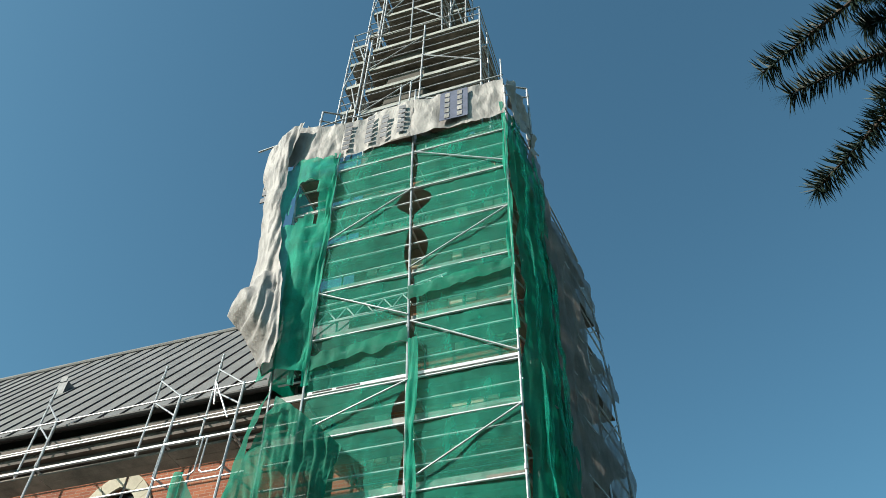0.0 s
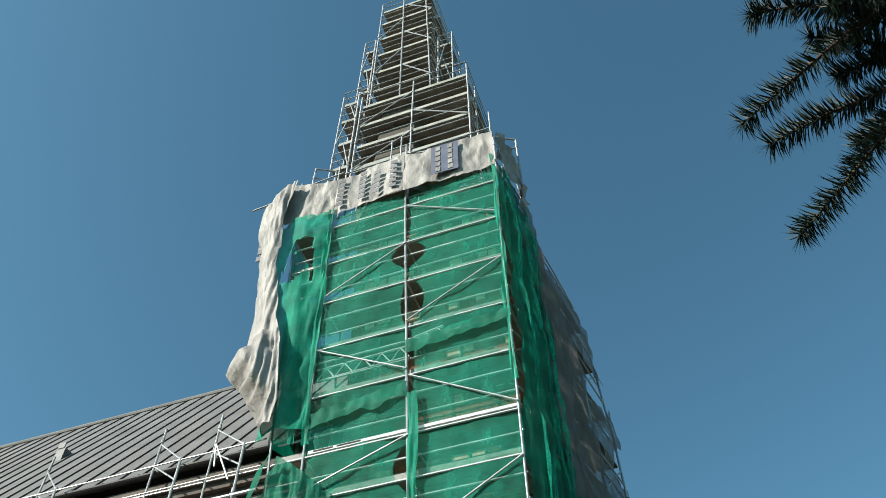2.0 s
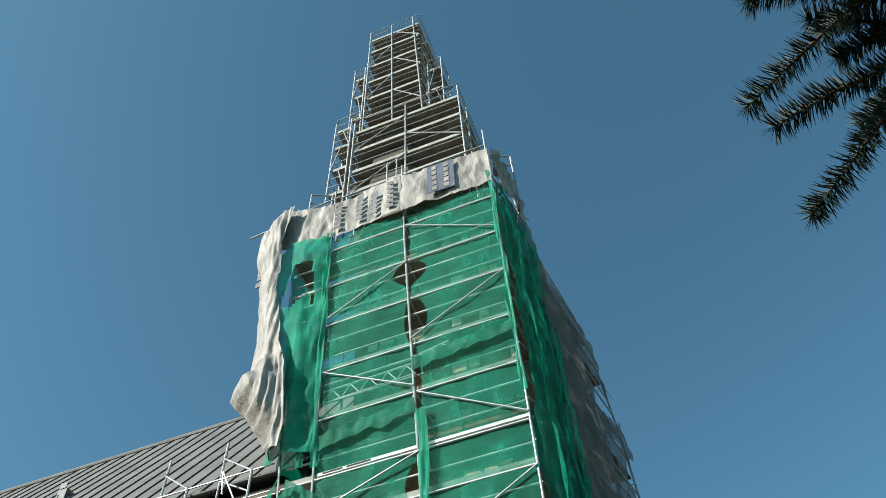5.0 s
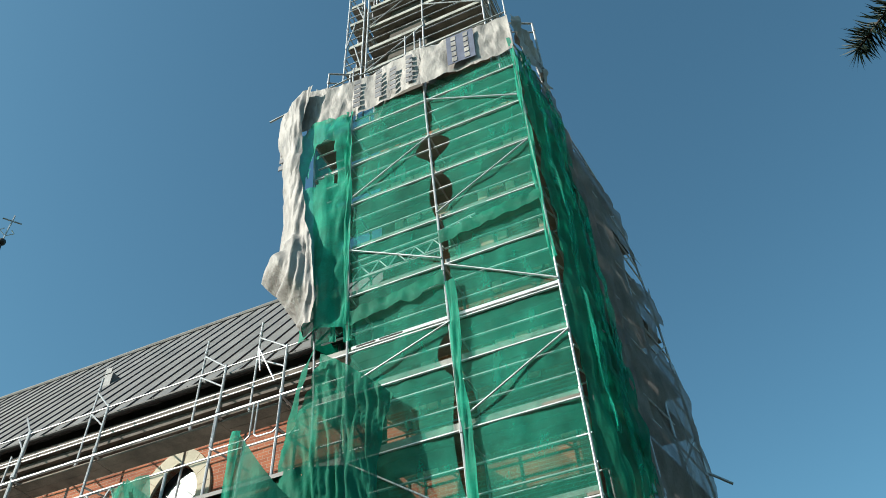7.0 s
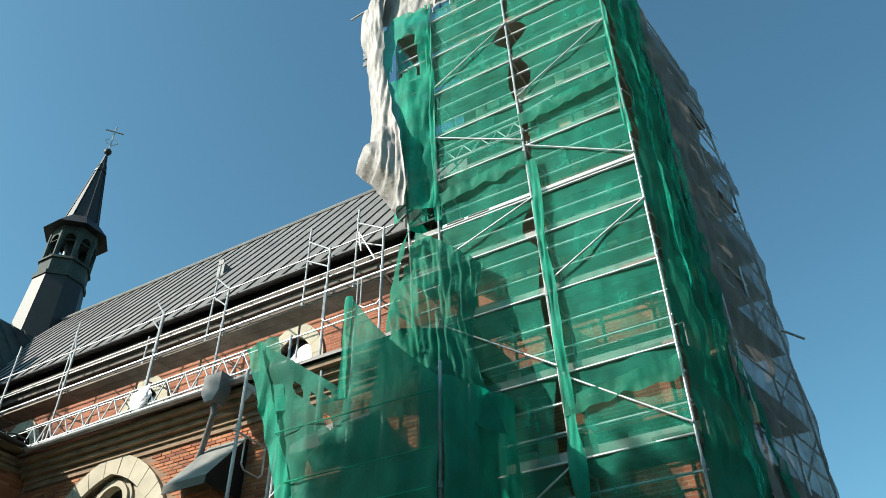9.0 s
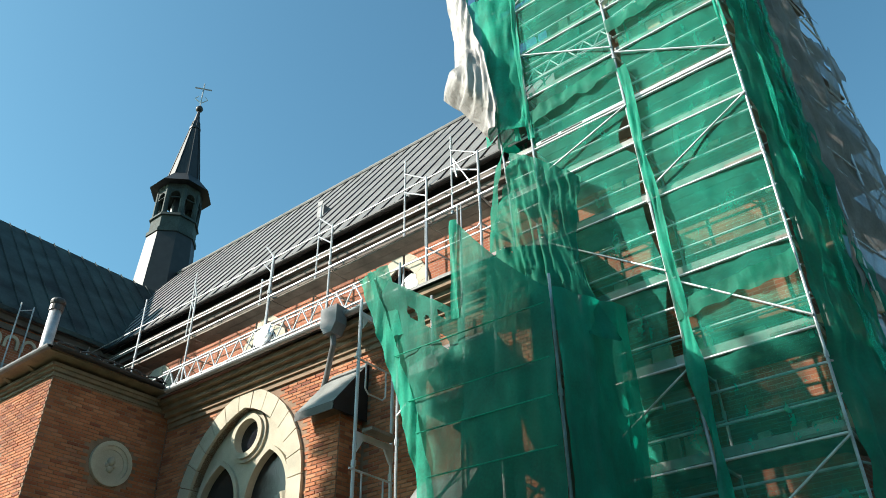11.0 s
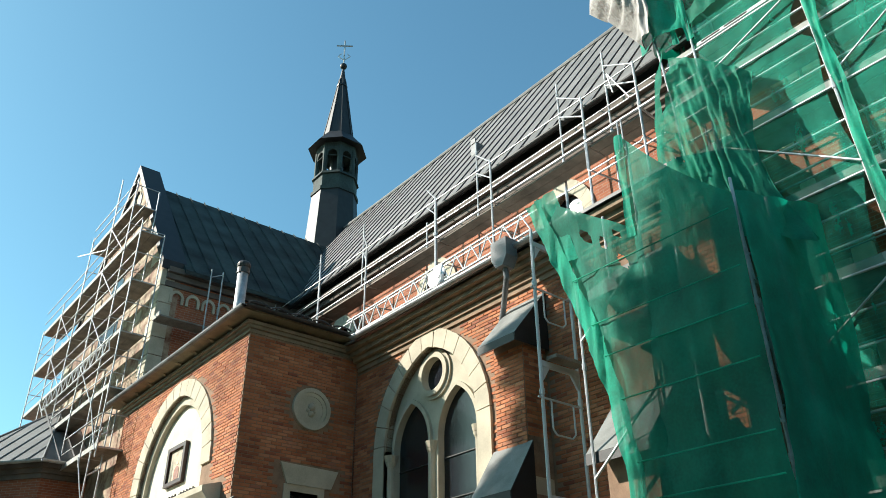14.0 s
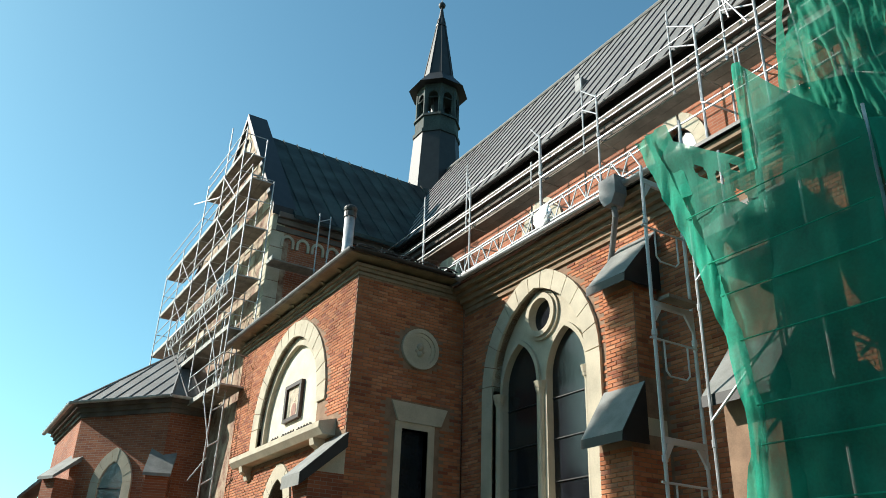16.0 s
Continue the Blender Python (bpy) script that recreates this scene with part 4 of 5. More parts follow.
truss(ts, (tx(XM, 14.6), TY + 0.06, 14.35), (tx(XM, 14.6) + 0.8, TY + 0.06, 14.5), 0.22, 0.25)
# the bright boards at one lift, the left one with worn lettering on it
for a, b, z in ((XL, XM, 12.0), (XM, XR, 12.0)):
    bm = B()
    box(bm, (tx(a, z) + 0.1, TY - 0.06, z), (tx(b, z) - 0.02, TY - 0.02, z + 0.07))
    part("fascia_board", bm, ALU, ts, "bright aluminium fascia board with worn lettering")
for x, w in ((0.2, 0.42), (0.7, 0.5)):
    bm = B()
    box(bm, (tx(XL, 12) + x, TY - 0.064, 12.02), (tx(XL, 12) + x + w, TY - 0.0605, 12.06))
    part("lettering", bm, INK, ts)
# the return face
def side(z, y):
    """Outer edge of the scaffold on the tower's far side, from front to back."""
    f = (max(0.0, y - TY) / 4.6) ** 0.65
    out = 1.35 - 0.015 * (z - 4) if z < 14 else 1.2 - 0.05 * (z - 14) if z < 18 else 1.0 - 0.15 * (z - 18)
    return XR + 0.02 + f * max(0.1, out)


for y, top in ((12.6, 22.6), (14.0, 18.6), (15.5, 17.9)):
    n = 5
    for k in range(n):
        z0, z1 = top * k / n, top * (k + 1) / n
        post(ts, (side(z0, y), y, z0 if k else GZ), (side(z1, y), y, z1), 0.026)
for z in LIFTS:
    ys = [TY, 12.6, 14.0, 15.5] if z < 18 else [TY, 12.6]
    for y0, y1 in zip(ys, ys[1:]):
        bm = B()
        v = [bm.verts.new(p) for p in ((side(z, y0) - 0.7, y0, z), (side(z, y0) - 0.05, y0, z), (side(z, y1) - 0.05, y1, z), (side(z, y1) - 0.7, y1, z))]
        f = bm.faces.new(v)
        e = bmesh.ops.extrude_face_region(bm, geom=[f])
        bmesh.ops.translate(bm, vec=(0, 0, 0.05), verts=[g for g in e["geom"] if isinstance(g, bmesh.types.BMVert)])
        bmesh.ops.recalc_face_normals(bm, faces=bm.faces[:])
        part("deck", bm, PLANK, ts)
        for dz in (0.5, 1.0):
            rail(ts, (side(z + dz, y0), y0, z + dz), (side(z + dz, y1), y1, z + dz), 0.02, "guard_rail")
    if z < 17:
        rail(ts, (side(z, 14), 14.0, z), (side(z + 1.4, 15.5), 15.5, z + 1.4), 0.02, "brace")
rail(ts, (side(10, 15.5), 15.5, 10.2), (side(10, 15.5) + 0.4, 15.7, 9.95), 0.03, "stub_tube")
# frames standing over the top edge
for x0, x1, y, z in ((-4.95, -4.35, 11.3, 22.7), (-4.3, -3.75, 11.1, 23.1), (1.15, 1.75, 11.8, 23.0)):
    zb = 20.6
    post(ts, (x0, y, zb), (x0, y, z), 0.03), post(ts, (x1, y + 0.3, zb), (x1, y + 0.3, z), 0.03)
    rail(ts, (x0, y, z), (x1, y + 0.3, z), 0.03, "end_rail"), rail(ts, (x0, y, z - 0.5), (x1, y + 0.3, z - 0.5), 0.022, "end_rail")
rail(ts, (-4.9, 11.0, 22.0), (-3.2, 11.0, 22.2), 0.024, "guard_rail")
rail(ts, (-3.2, 11.0, 22.1), (1.3, 11.0, 22.2), 0.024, "guard_rail")
rail(ts, (-6.1, 11.0, 21.6), (-4.6, 11.1, 22.0), 0.03, "stub_tube")
for x in (-3.4, -1.75, -1.45):
    post(ts, (x, 11.0, 21.0), (x, 11.0, 22.6 if x < -2 else 23.2), 0.022)


def stage(x0, x1, y0, y1, levels, top, label, inset=0.0, posts=3):
    """One storey block of the spire's scaffold."""
    t = thing("spire_scaffold", label, "scaffold", "spire scaffold stages")
    for i in range(posts):
        x = x0 + (x1 - x0) * i / (posts - 1)
        for y in (y0, y0 + 0.9, y1):
            s = inset * i / (posts - 1)
            post(t, (x, y, levels[0] - 1.2), (x + s, y, top if y < y1 else levels[-1]), 0.028)
    for z in levels:
        deck(t, (x0 + 0.05, y0 + 0.06, z), (x1 - 0.05, y0 + 0.86, z))
        deck(t, (x1 - 0.7, y0 + 0.95, z), (x1, y1, z), toe=False)
        deck(t, (x0, y0 + 0.95, z), (x0 + 0.7, y1, z), toe=False)
        for dz in (0.5, 1.0):
            rail(t, (x0, y0, z + dz), (x1, y0, z + dz), 0.018, "guard_rail")
            rail(t, (x1, y0, z + dz), (x1, y1, z + dz), 0.018, "guard_rail")
            rail(t, (x0, y0, z + dz), (x0, y1, z + dz), 0.018, "guard_rail")
    for i, (za, zb) in enumerate(zip(levels, levels[1:])):
        a, b = (x0, x1) if i % 2 else (x1, x0)
        m_ = (x0 + x1) / 2
        rail(t, (a, y0 - 0.02, za), (m_, y0 - 0.02, zb), 0.022, "brace")
        rail(t, (x0, y0 + 0.9, zb), (x1, y0 + 0.9, za), 0.022, "brace")
        rail(t, (x1, y0, za), (x1, y1, zb), 0.022, "brace")
    return t


stage(-3.3, 0.55, 11.5, 14.8, [21.9, 23.1, 24.35, 25.7, 27.0], 27.8, "lower stage of the steel scaffold round the spire")
stage(-4.05, -3.45, 11.5, 12.2, [23.4, 24.9, 26.4, 27.6], 28.3, "narrow stair bay of scaffold beside the spire", posts=2)
stage(-3.05, -0.78, 11.6, 14.2, [28.2, 29.7, 31.2, 32.7, 34.2, 35.5], 36.5, "upper stage of the steel scaffold round the spire", -0.3)
stage(-3.6, -3.15, 11.6, 12.3, [28.4, 30.2, 31.8], 32.8, "narrow scaffold bay beside the upper spire", posts=2)
stage(-0.72, -0.15, 12.2, 13.2, [28.0, 29.8, 31.6], 32.6, "side bay of scaffold beside the upper spire", posts=2)
OLD = mat("dark grey weathered spire boarding", (0.085, 0.075, 0.062), 0.85, spread=0.4, scale=1.0)
spire = thing("tower_spire", "dark steep tower spire hidden inside scaffolding", "spire", at=(-2.05, 13.35, 0))
for name, z0, r0, z1, r1 in (("spire_base", 21.5, 1.75, 27.0, 1.55), ("spire_cornice", 27.0, 1.7, 27.4, 1.65), ("spire_slope", 27.4, 1.4, 35.8, 0.55)):
    bm = B()
    octo(bm, z0, r0, z1, r1)
    part(name, bm, OLD, spire)


# ---- netting and tarpaulins ----
def sheet(parent, name, base, nu, nv, material, folds=0.05, su=3.0, sv=0.5, seed=0, keep=None, label="", push=(0, -1, 0)):
    """Hanging cloth: base(u, v) gives its place, folds run mostly downwards."""
    bm = B()
    d = Vector(push).normalized()
    grid = []
    for j in range(nv + 1):
        row = []
        for i in range(nu + 1):
            u, v = i / nu, j / nv
            p = Vector(base(u, v))
            q = Vector((p.x * su + p.y * su, seed * 7.3, p.z * sv))
            n = noise.noise(q) + 0.5 * noise.noise(q * 2.7 + Vector((0, 3, 0))) + 0.35 * noise.noise(p * 2.2 + Vector((seed, 0, 0)))
            row.append(bm.verts.new(p + d * (n * folds)))
        grid.append(row)
    for j in range(nv):
        for i in range(nu):
            if keep is None or keep((i + 0.5) / nu, (j + 0.5) / nv):
                bm.faces.new((grid[j][i], grid[j][i + 1], grid[j + 1][i + 1], grid[j + 1][i]))
    return part(name, bm, material, parent, label, smooth=True)


def lens(z, z0, z1, w, sharp=1.0):
    if z <= z0 or z >= z1:
        return 0.0
    return w * math.sin(math.pi * (z - z0) / (z1 - z0)) ** sharp


def gap(z):
    return 0.05 + lens(z, 16.85, 18.1, 0.45, 1.4) + lens(z, 14.95, 16.5, 0.36, 0.6) + lens(z, 12.6, 14.9, 0.1) + lens(z, 18.4, 19.8, 0.08)


def gapl(z):
    return 0.04 + lens(z, 16.9, 18.0, 0.36, 1.4) + lens(z, 14.9, 16.4, 0.12) + lens(z, 10.7, 11.8, 0.28, 0.8) + lens(z, 8.2, 10.5, 0.12) + lens(z, 5.5, 8.0, 0.2)


tn = thing("tower_netting", "green debris netting laced over the tower scaffold, torn along one post", "netting")
Z0, Z1 = 0.0, 20.1
sheet(tn, "net_panel", lambda u, v: ((lambda z: ((tx(XM, z) + gap(z)) * (1 - u) + (tx(XR, z) + 0.02) * u, TY + 0.0 - 0.05 * math.sin(math.pi * u) * abs(math.sin(z * 1.6)), z + u * 0.1 * v))(Z0 + (Z1 - Z0) * v)),
      30, 150, NET, 0.045, 1.2, 0.8, 1)
sheet(tn, "net_panel", lambda u, v: ((lambda z: (tx(XL, z) * (1 - u) + (tx(XM, z) - gapl(z)) * u, TY + 0.0 - 0.05 * math.sin(math.pi * u) * abs(math.sin(z * 1.6 + 1)), z))(Z0 + (Z1 - Z0) * v)),
      30, 150, NET, 0.045, 1.2, 0.8, 2)
sheet(tn, "net_panel", lambda u, v: ((lambda z: ((tx(XE, z) - 0.4 - lens(z, 16.2, 19.8, 0.3)) * (1 - u) + tx(XL, z) * u, TY - 0.08 - 0.2 * math.sin(math.pi * u), z))(12.6 + 7.5 * v)),
      22, 90, NETFOLD, 0.16, 2.2, 0.5, 3, keep=lambda u, v: not (0.3 < u < 0.8 and 0.62 < v < 0.86 and noise.noise(Vector((u * 5, v * 9, 1))) > -0.15))
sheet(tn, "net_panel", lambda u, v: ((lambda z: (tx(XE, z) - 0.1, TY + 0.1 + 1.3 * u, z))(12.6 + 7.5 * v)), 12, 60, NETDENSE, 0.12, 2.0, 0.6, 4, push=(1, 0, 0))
# gathered folds laced to the posts
for x, za, zb, w, sd in ((XL, 12.2, 20.2, 0.15, 5), (XM + 0.12, 0.5, 12.9, 0.2, 6), (XR, 12.6, 20.6, 0.11, 7), (XL - 0.3, 12.3, 15.8, 0.12, 12)):
    sheet(tn, "gathered_fold", lambda u, v: ((lambda z: (tx(x, z) + (u - 0.5) * w * (1 + 0.8 * noise.noise(Vector((z * 0.9, sd, 0)))) + 0.07 * noise.noise(Vector((sd, 0, z * 0.7))), TY - 0.14, z))(za + (zb - za) * v)),
          8, 90, NETFOLD, 0.07, 14.0, 0.9, sd)
# a ragged joint across the left panel and another across the right
for xa, xb, z, sd in ((XL, XM, 12.6, 8), (XM, XR, 7.0, 9), (XM, XR, 14.0, 10)):
    sheet(tn, "lapped_edge", lambda u, v: (tx(xa, z) * (1 - u) + tx(xb, z) * u, TY - 0.13, z + 0.35 * v + 0.25 * u + 0.16 * noise.noise(Vector((u * 5, sd, 0))) * (1 - v)),
          40, 5, NETDENSE, 0.06, 4.0, 2.0, sd)
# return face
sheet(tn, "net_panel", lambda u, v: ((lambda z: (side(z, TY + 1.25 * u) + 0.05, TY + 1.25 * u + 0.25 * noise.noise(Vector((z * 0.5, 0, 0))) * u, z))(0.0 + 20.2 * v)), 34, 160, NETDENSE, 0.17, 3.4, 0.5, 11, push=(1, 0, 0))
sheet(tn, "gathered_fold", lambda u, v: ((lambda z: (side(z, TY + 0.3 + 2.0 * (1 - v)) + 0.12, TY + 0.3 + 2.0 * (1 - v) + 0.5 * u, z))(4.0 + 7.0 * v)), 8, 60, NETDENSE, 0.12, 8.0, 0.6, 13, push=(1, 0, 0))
for y0, za, zb, sd in ((11.3, 9.0, 20.0, 16), (11.75, 3.0, 18.5, 17), (12.05, 10.5, 19.5, 18)):
    sheet(tn, "gathered_fold", lambda u, v: ((lambda z: (side(z, y0) + 0.12 + 0.1 * noise.noise(Vector((z * 0.6, sd, 1))), y0 + (u - 0.5) * 0.3 + 0.25 * noise.noise(Vector((sd, 0, z * 0.35))), z))(za + (zb - za) * v)),
          10, 90, NET, 0.12, 9.0, 0.6, sd, push=(1, -0.3, 0))
GREY = net_mat("grey shade cloth", (0.27, 0.25, 0.235), 0.8, 0.12)
gc = thing("grey_sheeting", "dusty grey shade cloth on the back of the tower scaffold", "sheeting")
sheet(gc, "cloth_panel", lambda u, v: ((lambda z: (side(z, 12.1 + 3.5 * u) + 0.04, 12.1 + 3.5 * u, z))(0.0 + 17.9 * v)), 26, 130, GREY, 0.13, 1.6, 0.8, 14, push=(1, -0.2, 0),
      keep=lambda u, v: not (u > 0.55 and 0.72 < v < 0.93 and (v * 9) % 1 > 0.35 and noise.noise(Vector((u * 3, v * 14, 4))) > -0.1))
sheet(gc, "cloth_panel", lambda u, v: ((lambda z: (side(z, 12.1 + 0.7 * u) + 0.08, 12.1 + 0.7 * u, z))(11.5 + 9.8 * v)), 8, 90, GREY, 0.16, 2.5, 0.6, 15, push=(1, 0, 0))

NAVY = mat("faded navy print on tarpaulin", (0.13, 0.14, 0.2), 0.6, spread=0.2)
PRINT = mat("faded grey print on tarpaulin", (0.16, 0.16, 0.175), 0.65, spread=0.3)
tp = thing("tarpaulin_band", "off-white printed tarpaulins tied round the top of the tower scaffold", "tarpaulin")


def band(x, f):
    """Place on the tarpaulin band: f runs from its lower edge to its upper one."""
    zb = 20.02 + 0.05 * math.sin(x * 2.1)
    zt = 21.75 + 0.08 * math.sin(x * 2.3)
    z = zb + (zt - zb) * f
    xx = x
    return Vector((xx, TY - 0.16 + 0.06 * math.sin(x * 1.7), z))


for xa, xb, sd in ((-5.2, -3.3, 21), (-3.3, -1.22, 22), (-1.24, 1.32, 23)):
    sheet(tp, "tarpaulin", lambda u, v: band(xa + (xb - xa) * u, v), 40, 40, TARP, 0.075, 2.4, 0.8, sd)


def tape(xa, xb, f0, f1, material, off=0.11):
    bm = B()
    n = 8
    rows = [[bm.verts.new(band(xa + (xb - xa) * i / n, f) + Vector((0, -off, 0))) for i in range(n + 1)] for f in (f0, f1)]
    for i in range(n):
        bm.faces.new((rows[0][i], rows[0][i + 1], rows[1][i + 1], rows[1][i]))
    e = bmesh.ops.extrude_face_region(bm, geom=bm.faces[:])
    bmesh.ops.translate(bm, vec=(0, 0.012, 0), verts=[g for g in e["geom"] if isinstance(g, bmesh.types.BMVert)])
    return part("printed_bar", bm, material, tp)


tape(-0.4, 0.35, 0.12, 0.92, NAVY, 0.1)
for x in (-0.27, 0.07):
    for k in range(5):
        tape(x, x + 0.13, 0.16 + k * 0.15, 0.27 + k * 0.15, TARP, 0.115)
for x, n in ((-3.2, 6), (-2.55, 6), (-2.1, 5), (-1.6, 6)):
    for k in range(n):
        tape(x, x + 0.2, 0.1 + k * 0.13, 0.19 + k * 0.13, PRINT)
LEFT = [(21.7, -5.28), (21.06, -5.57), (19.86, -5.55), (18.25, -5.17), (16.5, -4.97), (15.4, -4.99), (15.0, -5.0), (14.75, -5.36), (14.45, -5.15), (14.1, -4.85), (12.8, -4.1)]
RIGHT = [(21.7, -4.4), (20.05, -4.6), (18.1, -4.5), (15.9, -4.1), (15.0, -3.8), (13.3, -3.6), (12.7, -3.7)]
lt = thing("hanging_tarpaulin", "long creased off-white tarpaulin hanging down the tower corner", "tarpaulin")
sheet(lt, "tarpaulin", lambda u, v: ((lambda z: (keyed(LEFT, z) * (1 - u) + keyed(RIGHT, z) * u, TY - 0.5 + 0.4 * (1 - u) ** 2 - lens(z, 13.2, 15.6, 0.4) * math.sin(math.pi * u), z))(21.7 - 9.0 * v)),
      48, 180, TARP, 0.16, 3.6, 0.3, 24)
for k in range(5):
    bm = B()
    z = 18.7 + k * 0.3
    box(bm, (-5.35, TY - 0.2, z), (-5.15, TY - 0.17, z + 0.18))
    part("printed_bar", bm, PRINT, lt)
rt = thing("corner_tarpaulin", "crumpled grey-white tarpaulin over the far top corner", "tarpaulin")
sheet(rt, "tarpaulin", lambda u, v: ((lambda z: (side(z, TY + 1.7 * u) + 0.1, TY + 1.7 * u, z))(20.0 + 2.0 * v + 0.3 * u)), 24, 30, TARP, 0.2, 2.6, 1.6, 25, push=(1, -0.3, 0))

# nets over the aisle scaffold
an = thing("aisle_netting", "green debris netting draped in points over the aisle scaffold", "netting")


def lower(xa, xb, ta, tb, sd, edge=False):
    def f(u, v):
        top = ta + (tb - ta) * u - 0.12 * math.sin(math.pi * u)
        z = 0.3 + (top - 0.3) * v
        x0 = keyed(EDGE, z) if edge else xa
        return (x0 + (xb - x0) * u, 8.42 - 0.08 * math.sin(math.pi * u), z)
    return f


HOLES = ((0.42, 0.93, 0.05), (0.62, 0.93, 0.045), (0.78, 0.9, 0.05), (0.8, 0.97, 0.03))
sheet(an, "net_panel", lower(-5.25, -3.2, 8.62, 7.0, 31, True), 60, 130, AISLENET, 0.09, 1.6, 0.7, 31,
      keep=lambda u, v: all(((u - a) / r) ** 2 + ((v - b) / (r * 0.35)) ** 2 > 1 for a, b, r in HOLES))
sheet(an, "net_panel", lower(-3.25, -1.62, 8.76, 6.85, 32), 36, 110, AISLENET, 0.08, 1.6, 0.7, 32)
sheet(an, "net_panel", lambda u, v: (-1.62 + 0.1 * v, 8.42 + 2.4 * u, 0.3 + (6.55 + 0.7 * u) * v), 26, 110, AISLENET, 0.08, 2.0, 0.6, 33, push=(1, 0, 0))
sheet(an, "hanging_end", lambda u, v: (-5.2 + 0.45 * u + 0.4 * (1 - v), 8.38, 7.0 + 1.5 * v), 8, 30, NETFOLD, 0.06, 6, 0.8, 34)
sheet(an, "gathered_edge", lambda u, v: ((lambda z: (keyed(EDGE, z) + (u - 0.35) * 0.3, 8.32, z))(0.3 + 8.1 * v)), 8, 110, NETFOLD, 0.06, 11, 0.5, 35)
sheet(an, "gathered_edge", lambda u, v: (-3.27 + (u - 0.5) * 0.14, 8.36, 6.9 + 1.87 * v), 6, 30, NETFOLD, 0.05, 12, 0.9, 36)
cn = thing("corner_netting", "bunched green netting hanging from the tower to the aisle roof", "netting")
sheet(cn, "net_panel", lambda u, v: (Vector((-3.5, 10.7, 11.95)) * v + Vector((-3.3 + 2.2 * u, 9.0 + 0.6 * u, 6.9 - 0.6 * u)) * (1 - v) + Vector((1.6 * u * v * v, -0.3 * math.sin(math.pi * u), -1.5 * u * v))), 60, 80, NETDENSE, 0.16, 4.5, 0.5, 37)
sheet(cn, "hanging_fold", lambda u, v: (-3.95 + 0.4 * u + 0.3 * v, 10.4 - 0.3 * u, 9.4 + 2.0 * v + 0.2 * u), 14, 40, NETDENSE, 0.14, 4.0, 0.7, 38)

# ---- trees ----
BARK = mat("brown twig bark", (0.06, 0.04, 0.028), 0.9)
NEEDLE = mat("dark spruce needles", (0.014, 0.03, 0.018), 0.6, spread=0.5, scale=9)
LEAF = mat("green leaves", (0.06, 0.1, 0.03), 0.6, spread=0.4, scale=2)


def needle_twig(parent, pts, r, length, count, seed):
    """A twig with needles standing round it, as two meshes."""
    rn = random.Random(seed)
    pts = [Vector(p) for p in pts]
    bm, bn = B(), B()
    seg = [(a, b, (b - a).length) for a, b in zip(pts, pts[1:])]
    total = sum(s[2] for s in seg)
    for i, (a, b, l) in enumerate(seg):
        tube(bm, a, b, r * (0.45 + 0.35 * i), 6)
    for k in range(count):
        s = rn.random() ** 1.05 * total
        for a, b, l in seg:
            if s <= l:
                break
            s -= l
        d = (a - b).normalized()
        p = a + (b - a) * (s / l)
        side_ = d.orthogonal().normalized()
        side_.rotate(Matrix.Rotation(rn.uniform(0, 2 * math.pi), 3, d))
        w = (d * rn.uniform(0.1, 0.55) + side_).normalized()
        ln = length * rn.uniform(0.65, 1.1)
        e = w.orthogonal().normalized() * 0.0062
        g = w.cross(e).normalized() * 0.0062
        mid = p + w * ln * 0.55 + d * 0.005
        v = [bn.verts.new(q) for q in (p + e, p - e * 0.5 + g, p - e * 0.5 - g, mid + e, mid - e * 0.5 + g, mid - e * 0.5 - g, p + w * ln)]
        for f in ((0, 1, 4, 3), (1, 2, 5, 4), (2, 0, 3, 5), (3, 4, 6), (4, 5, 6), (5, 3, 6)):
            bn.faces.new([v[q] for q in f])
    for k in range(26):
        d = (pts[0] - pts[1]).normalized()
        w = (d + Vector((rn.gauss(0, 1), rn.gauss(0, 1), rn.gauss(0, 1))) * 0.55).normalized()
        ln = length * rn.uniform(0.6, 1.0)
        e = w.orthogonal().normalized() * 0.006
        v = [bn.verts.new(q) for q in (pts[0] + e, pts[0] - e, pts[0] + w * ln)]
        bn.faces.new(v)
    t = part("twig", bm, BARK, parent)
    tagged(part("needles", bn, NEEDLE, t), kind="stuff")


sp = thing("spruce_tree", "tall dark green spruce whose bough hangs into the sky", "tree", at=(0, 0, 0))
bm = B()
for z0, z1, r0, r1 in ((GZ, 4, 0.28, 0.22), (4, 9, 0.22, 0.15), (9, 16, 0.15, 0.03)):
    bmesh.ops.create_cone(bm, cap_ends=True, segments=12, radius1=r0, radius2=r1, depth=z1 - z0, matrix=Matrix.Translation((17.33, 5.82, (z0 + z1) / 2)))
part("trunk", bm, BARK, sp)
bm = B()
limb = [Vector(p) for p in ((17.2, 5.82, 12.84), (12.4, 5.74, 11.54), (9.2, 4.82, 10.44), (7.4, 4.52, 10.04))]
for i, (a, b) in enumerate(zip(limb, limb[1:])):
    tube(bm, a, b, 0.1 - 0.026 * i, 8)
part("limb", bm, BARK, sp)
